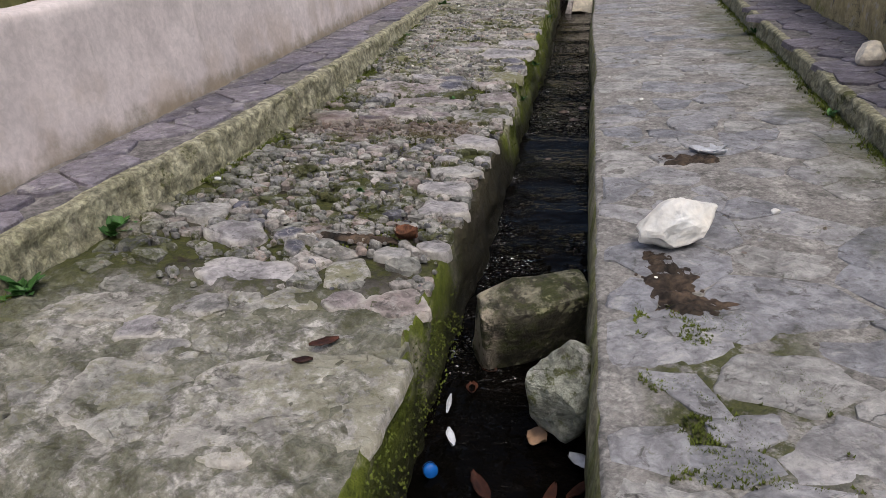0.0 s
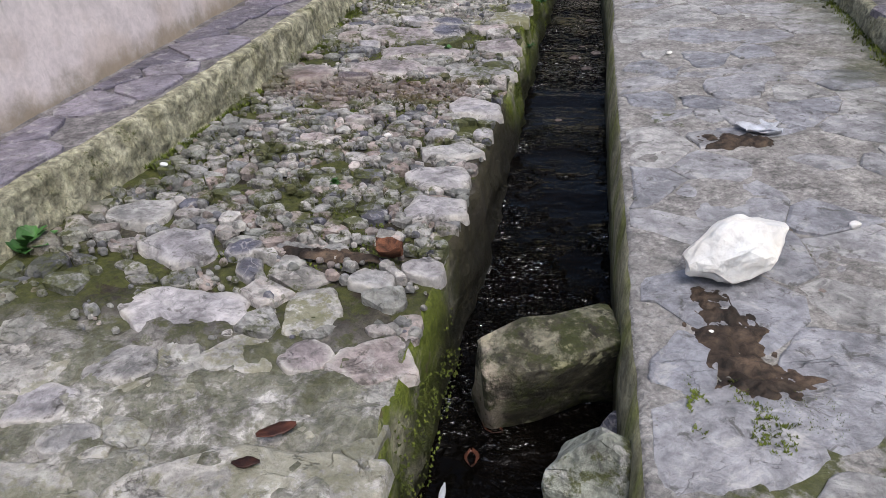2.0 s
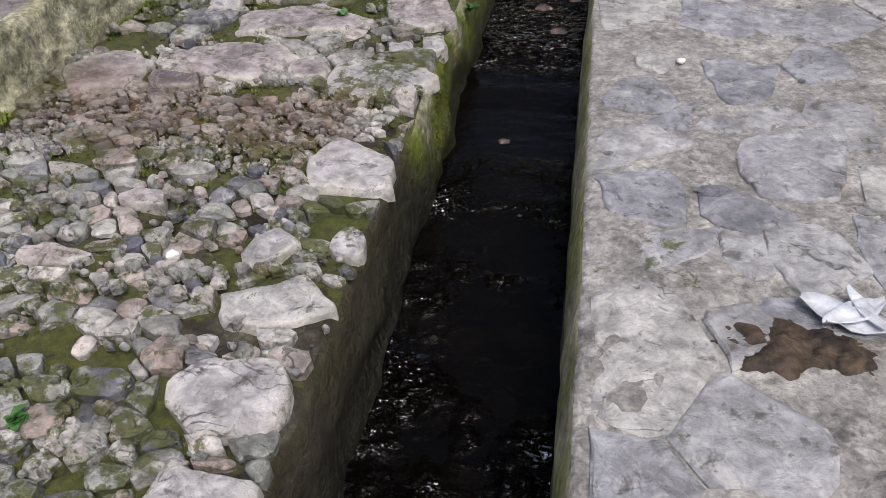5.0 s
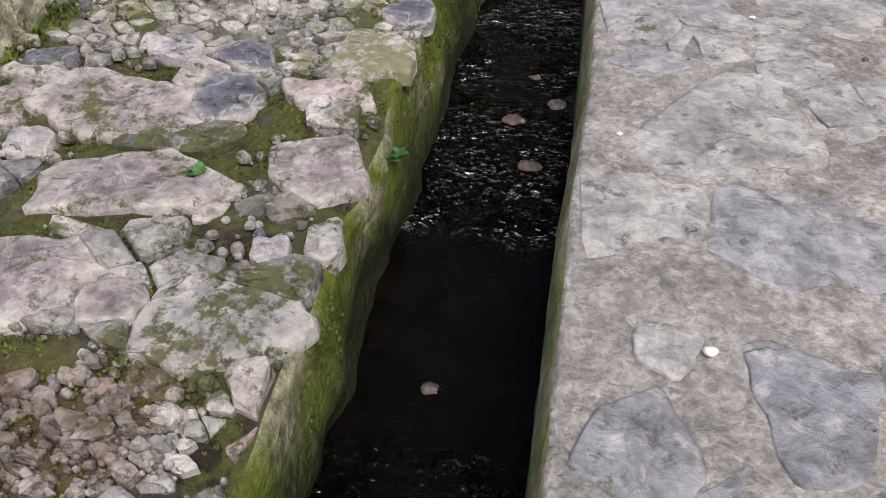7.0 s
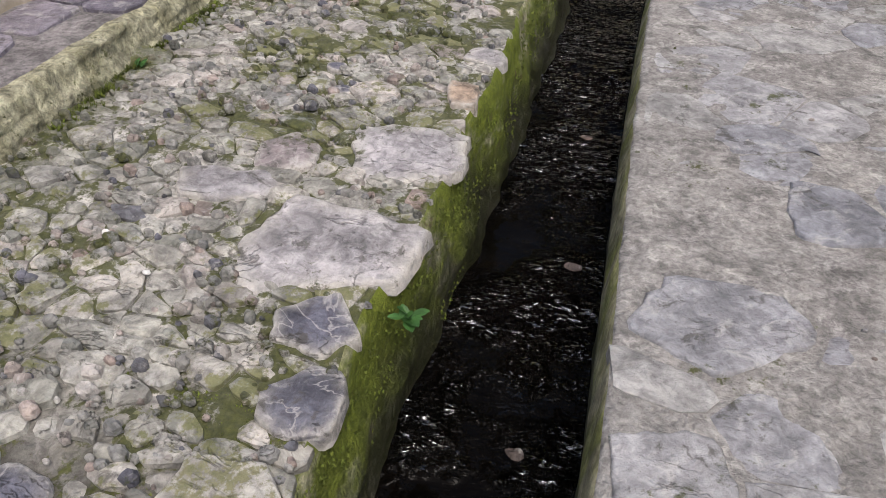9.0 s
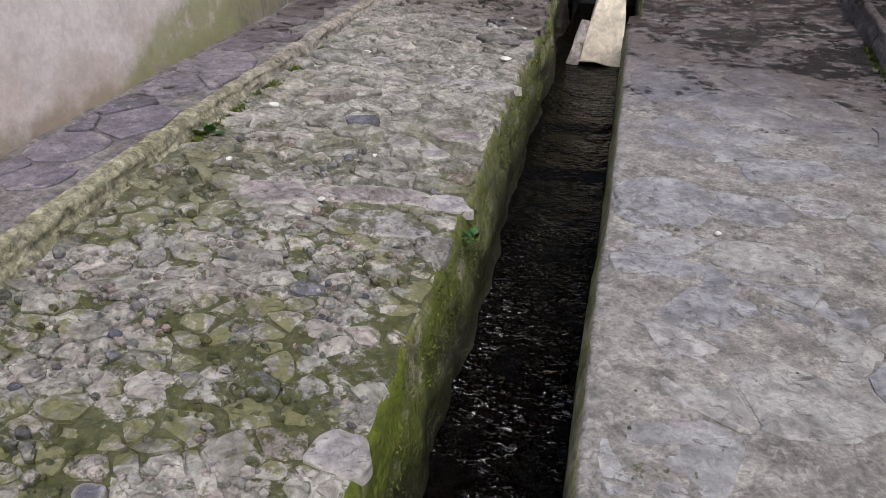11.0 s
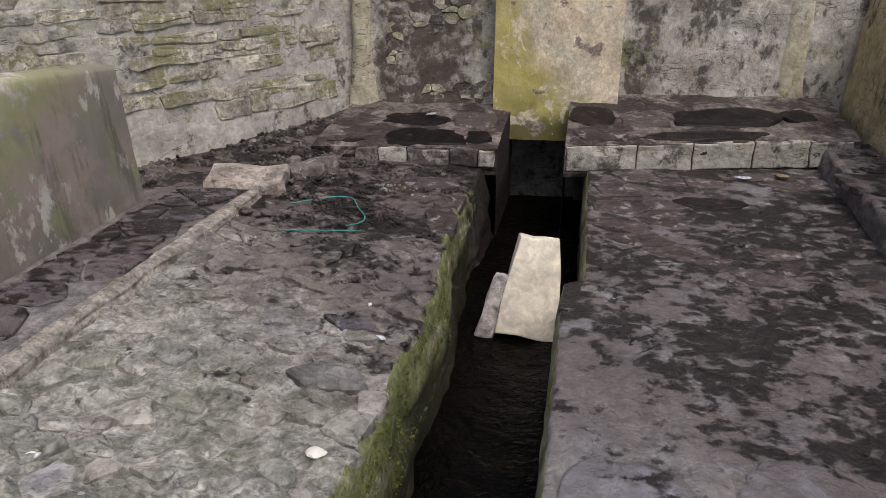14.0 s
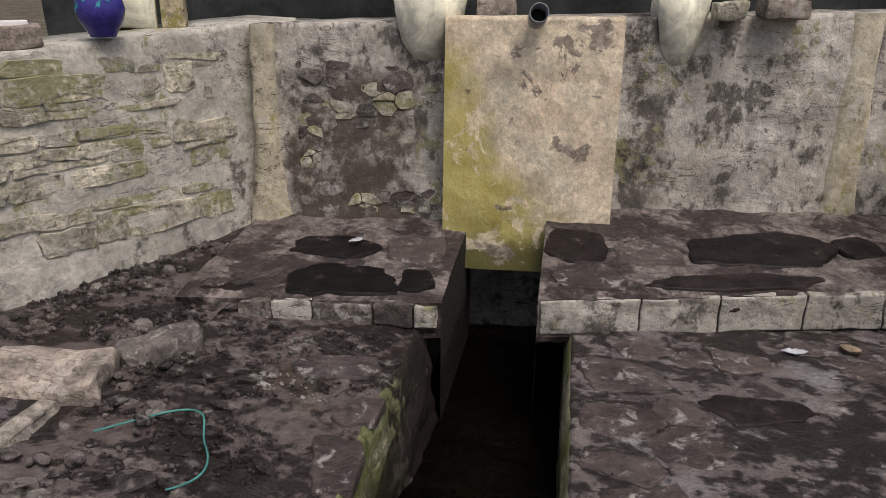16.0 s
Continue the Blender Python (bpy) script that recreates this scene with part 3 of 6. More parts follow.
def mosaic(rng, u0, u1, v0, v1, size, stretch=1.0, slabs=()):
    """Cells of an irregular stone pattern: (centre, radius, outline). size(u, v) is a stone's radius; slabs: ellipses (u, v, ru, rv, turn) kept free."""
    pts, r0 = [], []
    grid = {}
    tries = int((u1 - u0) * (v1 - v0) * 1400)
    for _ in range(tries):
        u, v = rng.uniform(u0, u1), rng.uniform(v0, v1)
        r = size(u, v) * rng.choice((0.55, 0.75, 0.9, 1.0, 1.25))
        if any(inside(s, u, v) < 1.08 for s in slabs):
            continue
        g, ok = (int(u / 0.25), int(v / 0.25)), True
        reach = 1 + int(r / 0.125)
        for a in range(g[0] - reach, g[0] + reach + 1):
            for b in range(g[1] - reach, g[1] + reach + 1):
                for i in grid.get((a, b), ()):
                    if math.hypot((pts[i][0] - u) * stretch, pts[i][1] - v) < (r + r0[i]) * 0.86:
                        ok = False
                        break
                if not ok:
                    break
            if not ok:
                break
        if ok:
            grid.setdefault(g, []).append(len(pts))
            pts.append((u, v))
            r0.append(r)
    p = np.array(pts)
    p[:, 0] *= stretch
    rr = np.array(r0)
    cells = []
    for i in range(len(p)):
        d = np.hypot(p[:, 0] - p[i, 0], p[:, 1] - p[i, 1])
        near = np.argsort(d)[1:15]
        R = rr[i] * 2.2
        poly = [(p[i, 0] - R, p[i, 1] - R), (p[i, 0] + R, p[i, 1] - R), (p[i, 0] + R, p[i, 1] + R), (p[i, 0] - R, p[i, 1] + R)]
        for j in near:
            dd = d[j]
            f = 0.5 + (rr[i] ** 2 - rr[j] ** 2) / (2 * dd * dd)
            f = min(max(f, 0.15), 0.85)
            nx, ny = (p[j] - p[i]) / dd
            poly = clip(poly, p[i, 0] + nx * dd * f, p[i, 1] + ny * dd * f, nx, ny)
            if len(poly) < 3:
                break
        for x, n in ((u0 * stretch, -1), (u1 * stretch, 1)):
            poly = clip(poly, x, 0, n, 0)
        for y, n in ((v0, -1), (v1, 1)):
            poly = clip(poly, 0, y, 0, n)
        for s in slabs:
            k = inside(s, *pts[i])
            if k < 3.0:
                q = (s[0] + (pts[i][0] - s[0]) / k, s[1] + (pts[i][1] - s[1]) / k)
                dx, dy = s[0] - pts[i][0], s[1] - pts[i][1]
                # outward normal of the ellipse at q, roughly
                ex, ey = (q[0] - s[0]) / s[2] ** 2, (q[1] - s[1]) / s[3] ** 2
                e = math.hypot(ex, ey) or 1
                poly = clip([(a / stretch, b) for a, b in poly], *q, -ex / e, -ey / e)
                poly = [(a * stretch, b) for a, b in poly]
        if len(poly) >= 3:
            cells.append((pts[i], r0[i], [(a / stretch, b) for a, b in poly]))
    return cells


def inside(s, u, v):
    """How far out of an ellipse a point is: under 1 within."""
    c, n = math.cos(s[4]), math.sin(s[4])
    du, dv = u - s[0], v - s[1]
    return math.hypot((du * c + dv * n) / s[2], (-du * n + dv * c) / s[3])


def slab_outline(s, rng, limit=None):
    """The angular outline of a split slab in an ellipse (u, v, ru, rv, turn): straight broken edges, chipped a little."""
    k = rng.randint(5, 7)
    a0, off = rng.uniform(0, 6.28), rng.uniform(0, 50)
    c, m = math.cos(s[4]), math.sin(s[4])
    corners = []
    for i in range(k):
        a = a0 + 2 * math.pi * (i + rng.uniform(-0.34, 0.34)) / k
        ca, sa = math.cos(a), math.sin(a)
        ca, sa = math.copysign(abs(ca) ** 0.7, ca), math.copysign(abs(sa) ** 0.7, sa)
        r = rng.uniform(0.82, 1.22)
        corners.append((ca * s[2] * r, sa * s[3] * r))
    out, step = [], max(0.018, min(s[2], s[3]) * 0.2)
    for i, q in enumerate(corners):
        p = corners[i - 1]
        n = max(2, int(math.hypot(q[0] - p[0], q[1] - p[1]) / step))
        for j in range(n):
            f = (j + 0.5) / n
            x, y = p[0] + (q[0] - p[0]) * f, p[1] + (q[1] - p[1]) * f
            w = 1 + 0.10 * nz(x * 16 + off, y * 16) + 0.06 * nz(x * 45 + off, y * 45)
            x, y = x * w, y * w
            u, v = s[0] + x * c - y * m, s[1] + x * m + y * c
            out.append((min(u, limit(v)) if limit else u, v))
    return out


def slab_geo(rng, poly, high, base, surface, tilt=0.04, rough=0.003, chip=0.005):
    """A split slab: upright broken edge, narrow worn rim, and a top with shallow layers."""
    cu, cv = sum(p[0] for p in poly) / len(poly), sum(p[1] for p in poly) / len(poly)
    n, off = len(poly), rng.uniform(0, 90)
    tu, tv = rng.uniform(-tilt, tilt), rng.uniform(-tilt, tilt)
    verts = []
    for level, (k, h) in enumerate(((1.02, -0.03), (1.0, high * 0.5), (0.965, high * 0.93), (0.92, high), (0.78, high), (0.6, high * 1.03), (0.4, high * 1.05), (0.18, high * 1.05))):
        for u, v in poly:
            a, b = cu + (u - cu) * k, cv + (v - cv) * k
            p, nn = surface(a, b)
            hh = h + base + (tu * (a - cu) + tv * (b - cv) if level else 0)
            if level >= 2:
                layer = fbm(a * 0.8 + off, b * 1.3, 2.0, 5.5, 3)
                hh += chip * round(layer * 2.2) / 2.2 + rough * fbm(a + off, b, 5.0, 22, 2)
            if 1 <= level <= 4:
                hh -= high * (0.3, 0.75, 0.6, 0.25)[level - 1] * max(0.0, 1.5 * fbm(u + off, v, 7.0, 9, 3))
            verts.append((p[0] + nn[0] * hh, p[1] + nn[1] * hh, p[2] + nn[2] * hh))
    faces = [(lv * n + i, lv * n + (i + 1) % n, lv * n + n + (i + 1) % n, lv * n + n + i) for lv in range(7) for i in range(n)]
    faces.append(tuple(7 * n + i for i in range(n)))
    return verts, faces


def rim_of(verts):
    """How close each vertex of a split slab is to its broken edge."""
    n = len(verts) // 8
    return [v for v in (1.0, 1.0, 1.0, 0.75, 0.3, 0.05, 0.0, 0.0) for _ in range(n)]


def smooth_outline(poly, cut=0.22, gap=0.006, wob=0.0):
    cx, cy = sum(p[0] for p in poly) / len(poly), sum(p[1] for p in poly) / len(poly)
    out = []
    for i, b in enumerate(poly):
        a = poly[i - 1]
        for f in (cut, 1 - cut):
            x, y = a[0] + (b[0] - a[0]) * f, a[1] + (b[1] - a[1]) * f
            d = math.hypot(x - cx, y - cy) or 1
            k = max(0.3, 1 - gap / d)
            x, y = cx + (x - cx) * k, cy + (y - cy) * k
            out.append((x + wob * nz(x * 14, y * 14, 3.0) + wob * 0.6 * nz(x * 45, y * 45, 8.0), y + wob * nz(x * 14, y * 14, 40.0) + wob * 0.6 * nz(x * 45, y * 45, 80.0)))
    return (cx, cy), out


def stone_geo(rng, poly, high, base, surface, gap=0.006, wob=0.008, dome=0.08, inset=0.13, tilt=0.09, base_drop=0.03, cut=0.15):
    """Vertices and faces of one stone lying on surface(u, v) -> (point, normal)."""
    (cu, cv), ring = smooth_outline(poly, cut, gap, wob)
    n = len(ring)
    tu, tv = rng.uniform(-tilt, tilt), rng.uniform(-tilt, tilt)
    verts = []
    for level, (k, h) in enumerate(((1.03, -base_drop), (1.0, high * 0.62), (1 - inset, high), (0.5, high * (1 + dome * 0.6)))):
        for u, v in ring:
            a, b = cu + (u - cu) * k, cv + (v - cv) * k
            p, nn = surface(a, b)
            hh = h + base + (tu * (a - cu) + tv * (b - cv) if level else 0)
            if level >= 2:
                hh += high * 0.4 * nz(a * 24, b * 24, 5.0) + high * 0.25 * nz(a * 60, b * 60, 9.0)
            verts.append((p[0] + nn[0] * hh, p[1] + nn[1] * hh, p[2] + nn[2] * hh))
    p, nn = surface(cu, cv)
    hh = high * (1 + dome) + base + high * 0.3 * nz(cu * 24, cv * 24, 5.0)
    verts.append((p[0] + nn[0] * hh, p[1] + nn[1] * hh, p[2] + nn[2] * hh))
    faces = []
    for lv in range(3):
        for i in range(n):
            j = (i + 1) % n
            faces.append((lv * n + i, lv * n + j, lv * n + n + j, lv * n + n + i))
    faces += [(3 * n + i, 3 * n + (i + 1) % n, 4 * n) for i in range(n)]
    return verts, faces


def lay(cells, rng, surface, parent, piece_name, rest_name, materials, high, most=300, gap=0.006, wob=0.008, first=None, material_rest=None, base=lambda c, r: 0.0, soft=False, adapt=None, **kw):
    """Lay cells as stones: the chosen ones as pieces, the rest in one mesh."""
    order = sorted(range(len(cells)), key=first or (lambda i: -cells[i][1]))
    chosen = set(order[:most])
    rv, rf = [], []
    for i, (c, r, poly) in enumerate(cells):
        h = high(c, r)
        verts, faces = stone_geo(rng, poly, h, base(c, r), surface, gap(c, r) if callable(gap) else gap, min(wob, r * 0.45), **(kw if not adapt else {**kw, **adapt(c, r)}))
        if i in chosen:
            m = materials(c, r) if callable(materials) else materials
            mesh_object(piece_name, verts, faces, m, parent, soft, surface(*c)[0])
        else:
            o = len(rv)
            rv += verts
            rf += [tuple(k + o for k in f) for f in faces]
    if rv:
        tagged(mesh_object(rest_name, rv, rf, material_rest or (materials if not callable(materials) else m_pebble), parent, soft), kind="stuff")


# ---------------------------------------------------------------- the ground's shape
ZL_Y, ZL_Z = (-4, 0.9, 1.02, 2.4, 3.4, 4.8, 6.0, 7.0, 9.0, 10.5, 13.9, 16), (-0.10, -0.09, -0.02, -0.02, -0.035, -0.07, 0.0, 0.012, 0.06, 0.045, 0.045, 0.05)
ZR_Y, ZR_Z = (-4, 2.1, 3.2, 4.3, 5.6, 7.0, 9.0, 12.0, 14.1, 16), (0.03, 0.04, 0.06, 0.05, 0.05, 0.025, 0.03, 0.02, 0.045, 0.05)
XE_Y, XE_X = (-4, 2.4, 2.8, 3.9, 4.3, 5.1, 5.9, 6.5, 8.8, 10, 11.8, 12.4, 12.9, 13.2, 13.6, 15), (-0.55, -0.55, -0.525, -0.53, -0.515, -0.53, -0.55, -0.52, -0.53, -0.56, -0.54, -0.60, -0.64, -0.62, -0.60, -0.58)
XK_Y, XK_X = (-4, 2.0, 3.4, 5.0, 7.0, 9.0, 12.6, 14), (-2.0, -1.93, -1.80, -1.76, -1.80, -1.82, -1.77, -1.77)
KERB_TOP_Y, KERB_TOP_Z = (-4, 2, 4, 9, 11.5, 12.9), (0.23, 0.23, 0.22, 0.21, 0.18, 0.15)
XRK_Y, XRK_X = (-4, 3.7, 5.1, 7.4, 10.2, 12.4, 14.3), (1.12, 1.2, 1.26, 1.34, 1.45, 1.62, 1.70)
XRW_Y, XRW_X = (-4, 4, 6, 9.5, 12.6, 16), (1.62, 1.72, 1.80, 1.90, 2.02, 2.08)
WALL_TOP_Y, WALL_TOP_Z = (-4, 2.9, 4.9, 7.2, 8.2, 11.6, 12.4), (0.86, 0.88, 0.89, 0.93, 0.97, 0.98, 0.91)


def at(y, ys, vs):
    return float(np.interp(y, ys, vs))


def z_left(x, y):
    return at(y, ZL_Y, ZL_Z) + 0.065 * (-x - 0.53) + 0.008 * fbm(x, y, 2.0, 1.6)


def z_right(x, y):
    return at(y, ZR_Y, ZR_Z) + 0.006 * fbm(x, y, 7.0, 1.4)


def edge_left(y):
    return at(y, XE_Y, XE_X) + 0.022 * nz(0, y * 3.1, 4) + 0.012 * nz(0, y * 9, 9)


def edge_right(y):
    x = at(y, (4.7, 5.2, 5.7, 6.6, 8.0, 8.9, 10.0, 12.0), (-0.022, -0.006, -0.004, -0.022, -0.034, -0.01, 0.002, 0.012)) + 0.005 * nz(3, y * 2.2) + 0.006 * nz(5, y * 11)
    return x + 0.10 * min(1, max(0, (y - 12.06) / 0.05))


def flat_left(u, v):
    return (u, v, z_left(u, v)), (0, 0, 1)


def flat_right(u, v):
    return (u, v, z_right(u, v)), (0, 0, 1)


# ---------------------------------------------------------------- the setting
g = 600.0
gx0, gx1, gy0, gy1 = -3.3, 2.35, -1.5, 15.6
ground = mesh_object("ground", [(-g, -g, 0), (g, -g, 0), (g, g, 0), (-g, g, 0), (gx0, gy0, 0), (gx1, gy0, 0), (gx1, gy1, 0), (gx0, gy1, 0), (gx0, gy0, -1.1), (gx1, gy0, -1.1), (gx1, gy1, -1.1), (gx0, gy1, -1.1)],
                     [(0, 1, 5, 4), (1, 2, 6, 5), (2, 3, 7, 6), (3, 0, 4, 7), (4, 5, 9, 8), (5, 6, 10, 9), (6, 7, 11, 10), (7, 4, 8, 11), (8, 9, 10, 11)], m_earth)
tagged(ground, "bare brown earth round the washing place", "ground", kind="structure")


def left_profile(y):
    xe, xk = edge_left(y), at(y, XK_Y, XK_X) - 0.1
    rise = at(y, (1.95, 2.3, 8.7, 9.3, 12.0, 12.6), (1, 0, 0, 1, 1, 0))
    out = []
    for i in range(90):
        x = xk + (xe - 0.03 - xk) * i / 89
        out.append((x, (0.004 + 0.010 * rise) * (0.35 - abs(fbm(x, y, 3, 15, 3))) + z_left(x, y) - 0.012 - 0.006 * at(y, (2.0, 2.3, 3.7, 4.2), (0, 1, 1, 0)) + (0.013 + 0.010 * rise) * fbm(x, y, 0, 8, 4) + 0.013 * rise + 0.009 * at(y, (5.3, 6.0, 8.6, 9.2), (0, 1, 1, 0))))
    zt = z_left(xe, y) - 0.012
    for i in range(22):
        f = i / 21
        x = xe - 0.012 + (at(y, (3.8, 4.8, 9.0, 11.0), (0.10, 0.145, 0.14, 0.10)) + 0.02 * nz(1, y * 1.3)) * f + 0.03 * fbm(f * 3.2, y, 3, 3.2, 4) * min(1, f * 4)
        out.append((x, zt - 0.018 - f * 0.78))
    return out


YS = [i * 0.026 - 1.6 for i in range(594)]
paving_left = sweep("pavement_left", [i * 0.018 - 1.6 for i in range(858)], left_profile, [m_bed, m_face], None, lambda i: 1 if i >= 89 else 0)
tagged(paving_left, "cobbled bank of grey stones set in mossy earth along the channel", "pavement", kind="structure")


def right_profile(y):
    xe = edge_right(y)
    xk = at(y, XRK_Y, XRK_X) + 0.06
    out = [(xe - 0.022 + 0.01 * nz(2, y * 4), -0.75)]
    for i in range(12):
        f = 1 - i / 12
        out.append((xe - 0.022 * min(1.0, f * 5) + 0.007 * fbm(f * 3, y, 6, 3), z_right(0, y) - 0.012 - 0.6 * f))
    out.append((xe + 0.002, z_right(0, y) - 0.006))
    for i in range(64):
        x = xe + 0.012 + (xk - xe) * i / 63
        out.append((x, z_right(x, y) + 0.007 * fbm(x, y, 0, 5, 5)))
    return out


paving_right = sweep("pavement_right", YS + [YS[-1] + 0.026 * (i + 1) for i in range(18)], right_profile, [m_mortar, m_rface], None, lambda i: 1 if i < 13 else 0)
tagged(paving_right, "worn grey flagstone walk beside the water channel", "pavement", kind="structure")


def kerb_left_profile(y):
    xk, zt = at(y, XK_Y, XK_X), at(y, KERB_TOP_Y, KERB_TOP_Z) + 0.008 * nz(1, y * 3)
    zb = z_left(xk, y) - 0.06
    out = []
    for i in range(13):
        f = i / 12
        out.append((xk + 0.012 - 0.035 * f + 0.014 * fbm(f, y, 1, 5.5), zb + (zt - 0.012 - zb) * f))
    for i in range(26):
        f = i / 25
        out.append((xk - 0.04 - f * (2.42 + xk - 0.04), zt + 0.006 * fbm(f * 0.5, y, 4, 9) + 0.015 * f))
    return out


YK = [i * 0.026 - 1.6 for i in range(560)]
kerb_left = sweep("kerb_left", YK, kerb_left_profile, [m_kerb, m_joint], None, lambda i: 1 if i > 14 else 0)
tagged(kerb_left, "raised stone kerb with a moss-stained edge under the wall", "kerb", kind="structure")


def kerb_right_profile(y):
    xk, xw = at(y, XRK_Y, XRK_X), at(y, XRW_Y, XRW_X) + 0.05
    zt = 0.17 + 0.006 * nz(8, y * 3) + 0.02 * min(1, max(0, (y - 9) / 4))
    out = []
    for i in range(18):
        f = 1 - i / 17
        out.append((xw + (xk + 0.03 - xw) * (1 - f), zt + 0.006 * fbm(f * 0.5, y, 8, 8)))
    zb = z_right(xk, y) - 0.06
    for i in range(11):
        f = i / 10
        out.append((xk + 0.012 - 0.03 * f + 0.014 * fbm(f, y, 11, 5.5), zt - 0.01 + (zb - zt) * f))
    return list(reversed(out))


kerb_right = sweep("kerb_right", [i * 0.026 - 1.6 for i in range(615)], kerb_right_profile, [m_kerb, m_joint], None, lambda i: 1 if i > 11 else 0)
tagged(kerb_right, "raised stone kerb with grass along its foot", "kerb", kind="structure")


def wall_left_profile(y):
    xb, zt = -2.30 - 0.02 * nz(7, y * 0.7), at(y, WALL_TOP_Y, WALL_TOP_Z) + 0.008 * nz(3, y * 2.4) + 0.004 * nz(3, y * 13)
    out = []
    for i in range(22):
        f = i / 21
        out.append((xb - 0.05 * f + 0.006 * fbm(f, y, 5, 2.2), 0.10 + (zt - 0.025 - 0.10) * f))
    out += [(xb - 0.062, zt - 0.006), (xb - 0.09, zt + 0.004 * nz(6, y * 8)), (xb - 0.20, zt + 0.006 + 0.006 * nz(7, y * 8)), (xb - 0.27, zt - 0.01), (xb - 0.28, zt - 0.05), (xb - 0.28, -0.9)]
    return out


YW = [-1.6 + i * 0.06 for i in range(233)]
YW = [y for y in YW if y < 12.30] + [12.33]
wall_left = sweep("wall_left", YW, wall_left_profile, [m_plaster], None)
# the end of the wall is closed with its own cut face
cap = [(x, 12.33, z) for x, z in wall_left_profile(12.33)]
me = wall_left.data
bm = bmesh.new()
bm.from_mesh(me)
bm.faces.new([bm.verts.new(v) for v in cap])
bm.to_mesh(me)
bm.free()
tagged(wall_left, "low cream plastered wall, green with algae at its far end", "wall", kind="structure")


def slab_bm(x0, x1, y0, y1, z0, z1, bevel=0.01, rough=0.0, cuts=0):
    bm = bmesh.new()
    bmesh.ops.create_cube(bm, size=1, matrix=Matrix.LocRotScale(((x0 + x1) / 2, (y0 + y1) / 2, (z0 + z1) / 2), None, (x1 - x0, y1 - y0, z1 - z0)))
    if bevel:
        bmesh.ops.bevel(bm, geom=list(bm.edges), offset=bevel, segments=2, affect="EDGES", profile=0.6)
    if cuts:
        bmesh.ops.subdivide_edges(bm, edges=list(bm.edges), cuts=cuts, use_grid_fill=True)
    if rough:
        for v in bm.verts:
            v.co += Vector([rough * fbm(v.co.x + k * 9, v.co.y, v.co.z, 6) for k in range(3)])
    return bm


# a taller wall stands behind the low one, with arched weep holes in its mossy foot
def behind_profile(y):
    out = []
    for z in [0.1, 0.4] + [0.55 + 0.0125 * i for i in range(48)] + [1.2, 1.35, 1.5, 1.65, 1.8, 2.0]:
        f = (z - 0.1) / 1.9
        k = abs((y - 4.2 + 0.425) % 0.85 - 0.425)
        out_by = math.hypot(k * 1.9, max(0.0, z - 0.84)) + 0.015 * nz(y * 9, z * 9, 2)
        dent = 0.20 * min(1.0, max(0.0, (0.165 - out_by) / 0.02)) if z > 0.3 else 0.0
        out.append((-3.45 - dent + 0.015 * fbm(f * 2, y, 9, 2), z))
    return [(-3.45, -0.1)] + out + [(-3.75, 2.01), (-3.75, -0.1)]


def behind_mat():
    n = Nodes("cream_wall_with_mossy_foot")
    c = n.grain(n.ramp(n.noise(2.2, 7, 0.6), [(0.45, 0.38, 0.33), (0.56, 0.49, 0.44)]), 0.15)
    foot = n.math("ADD", n.axis(2), n.math("MULTIPLY", n.math("SUBTRACT", n.noise(3, 7, 0.7), 0.5), 0.35))
    c = n.mix(n.band(foot, 0.98, 1.06, 0.95, 0), c, n.ramp(n.noise(9, 7, 0.7), [(0.05, 0.05, 0.02), (0.13, 0.13, 0.04), (0.25, 0.24, 0.08), (0.32, 0.28, 0.16)]))
    c = n.mix(n.band(n.noise(7, 6, 0.7, n.stretch(1, 1, 0.12)), 0.50, 0.56, 0, n.band(n.axis(2), 1.28, 1.36)), c, (0.16, 0.14, 0.15))
    n.relief(0.6)
    return n.done(c, 0.9)


m_behind = behind_mat()
wall_behind = sweep("wall_behind", [-0.5 + i * 0.02 for i in range(680)], behind_profile, [m_behind], None, None, True)
tagged(wall_behind, "cream rendered wall with a mossy foot and weep holes", "wall", kind="structure")


# right-hand wall, stained yellow by lichen
def wall_right_profile(y):
    xb = at(y, XRW_Y, XRW_X)
    return [(xb + 0.06 * f + 0.02 * fbm(f * 2, y, 13, 1.8), 0.05 + 1.1 * f) for f in [i / 20 for i in range(21)]] + [(xb + 0.4, 1.16), (xb + 0.42, -0.9)]


wall_right = sweep("wall_right", [-1.6 + i * 0.06 for i in range(285)], wall_right_profile, [m_ywall], None)
tagged(wall_right, "rendered wall stained yellow and green with lichen", "wall", kind="structure")


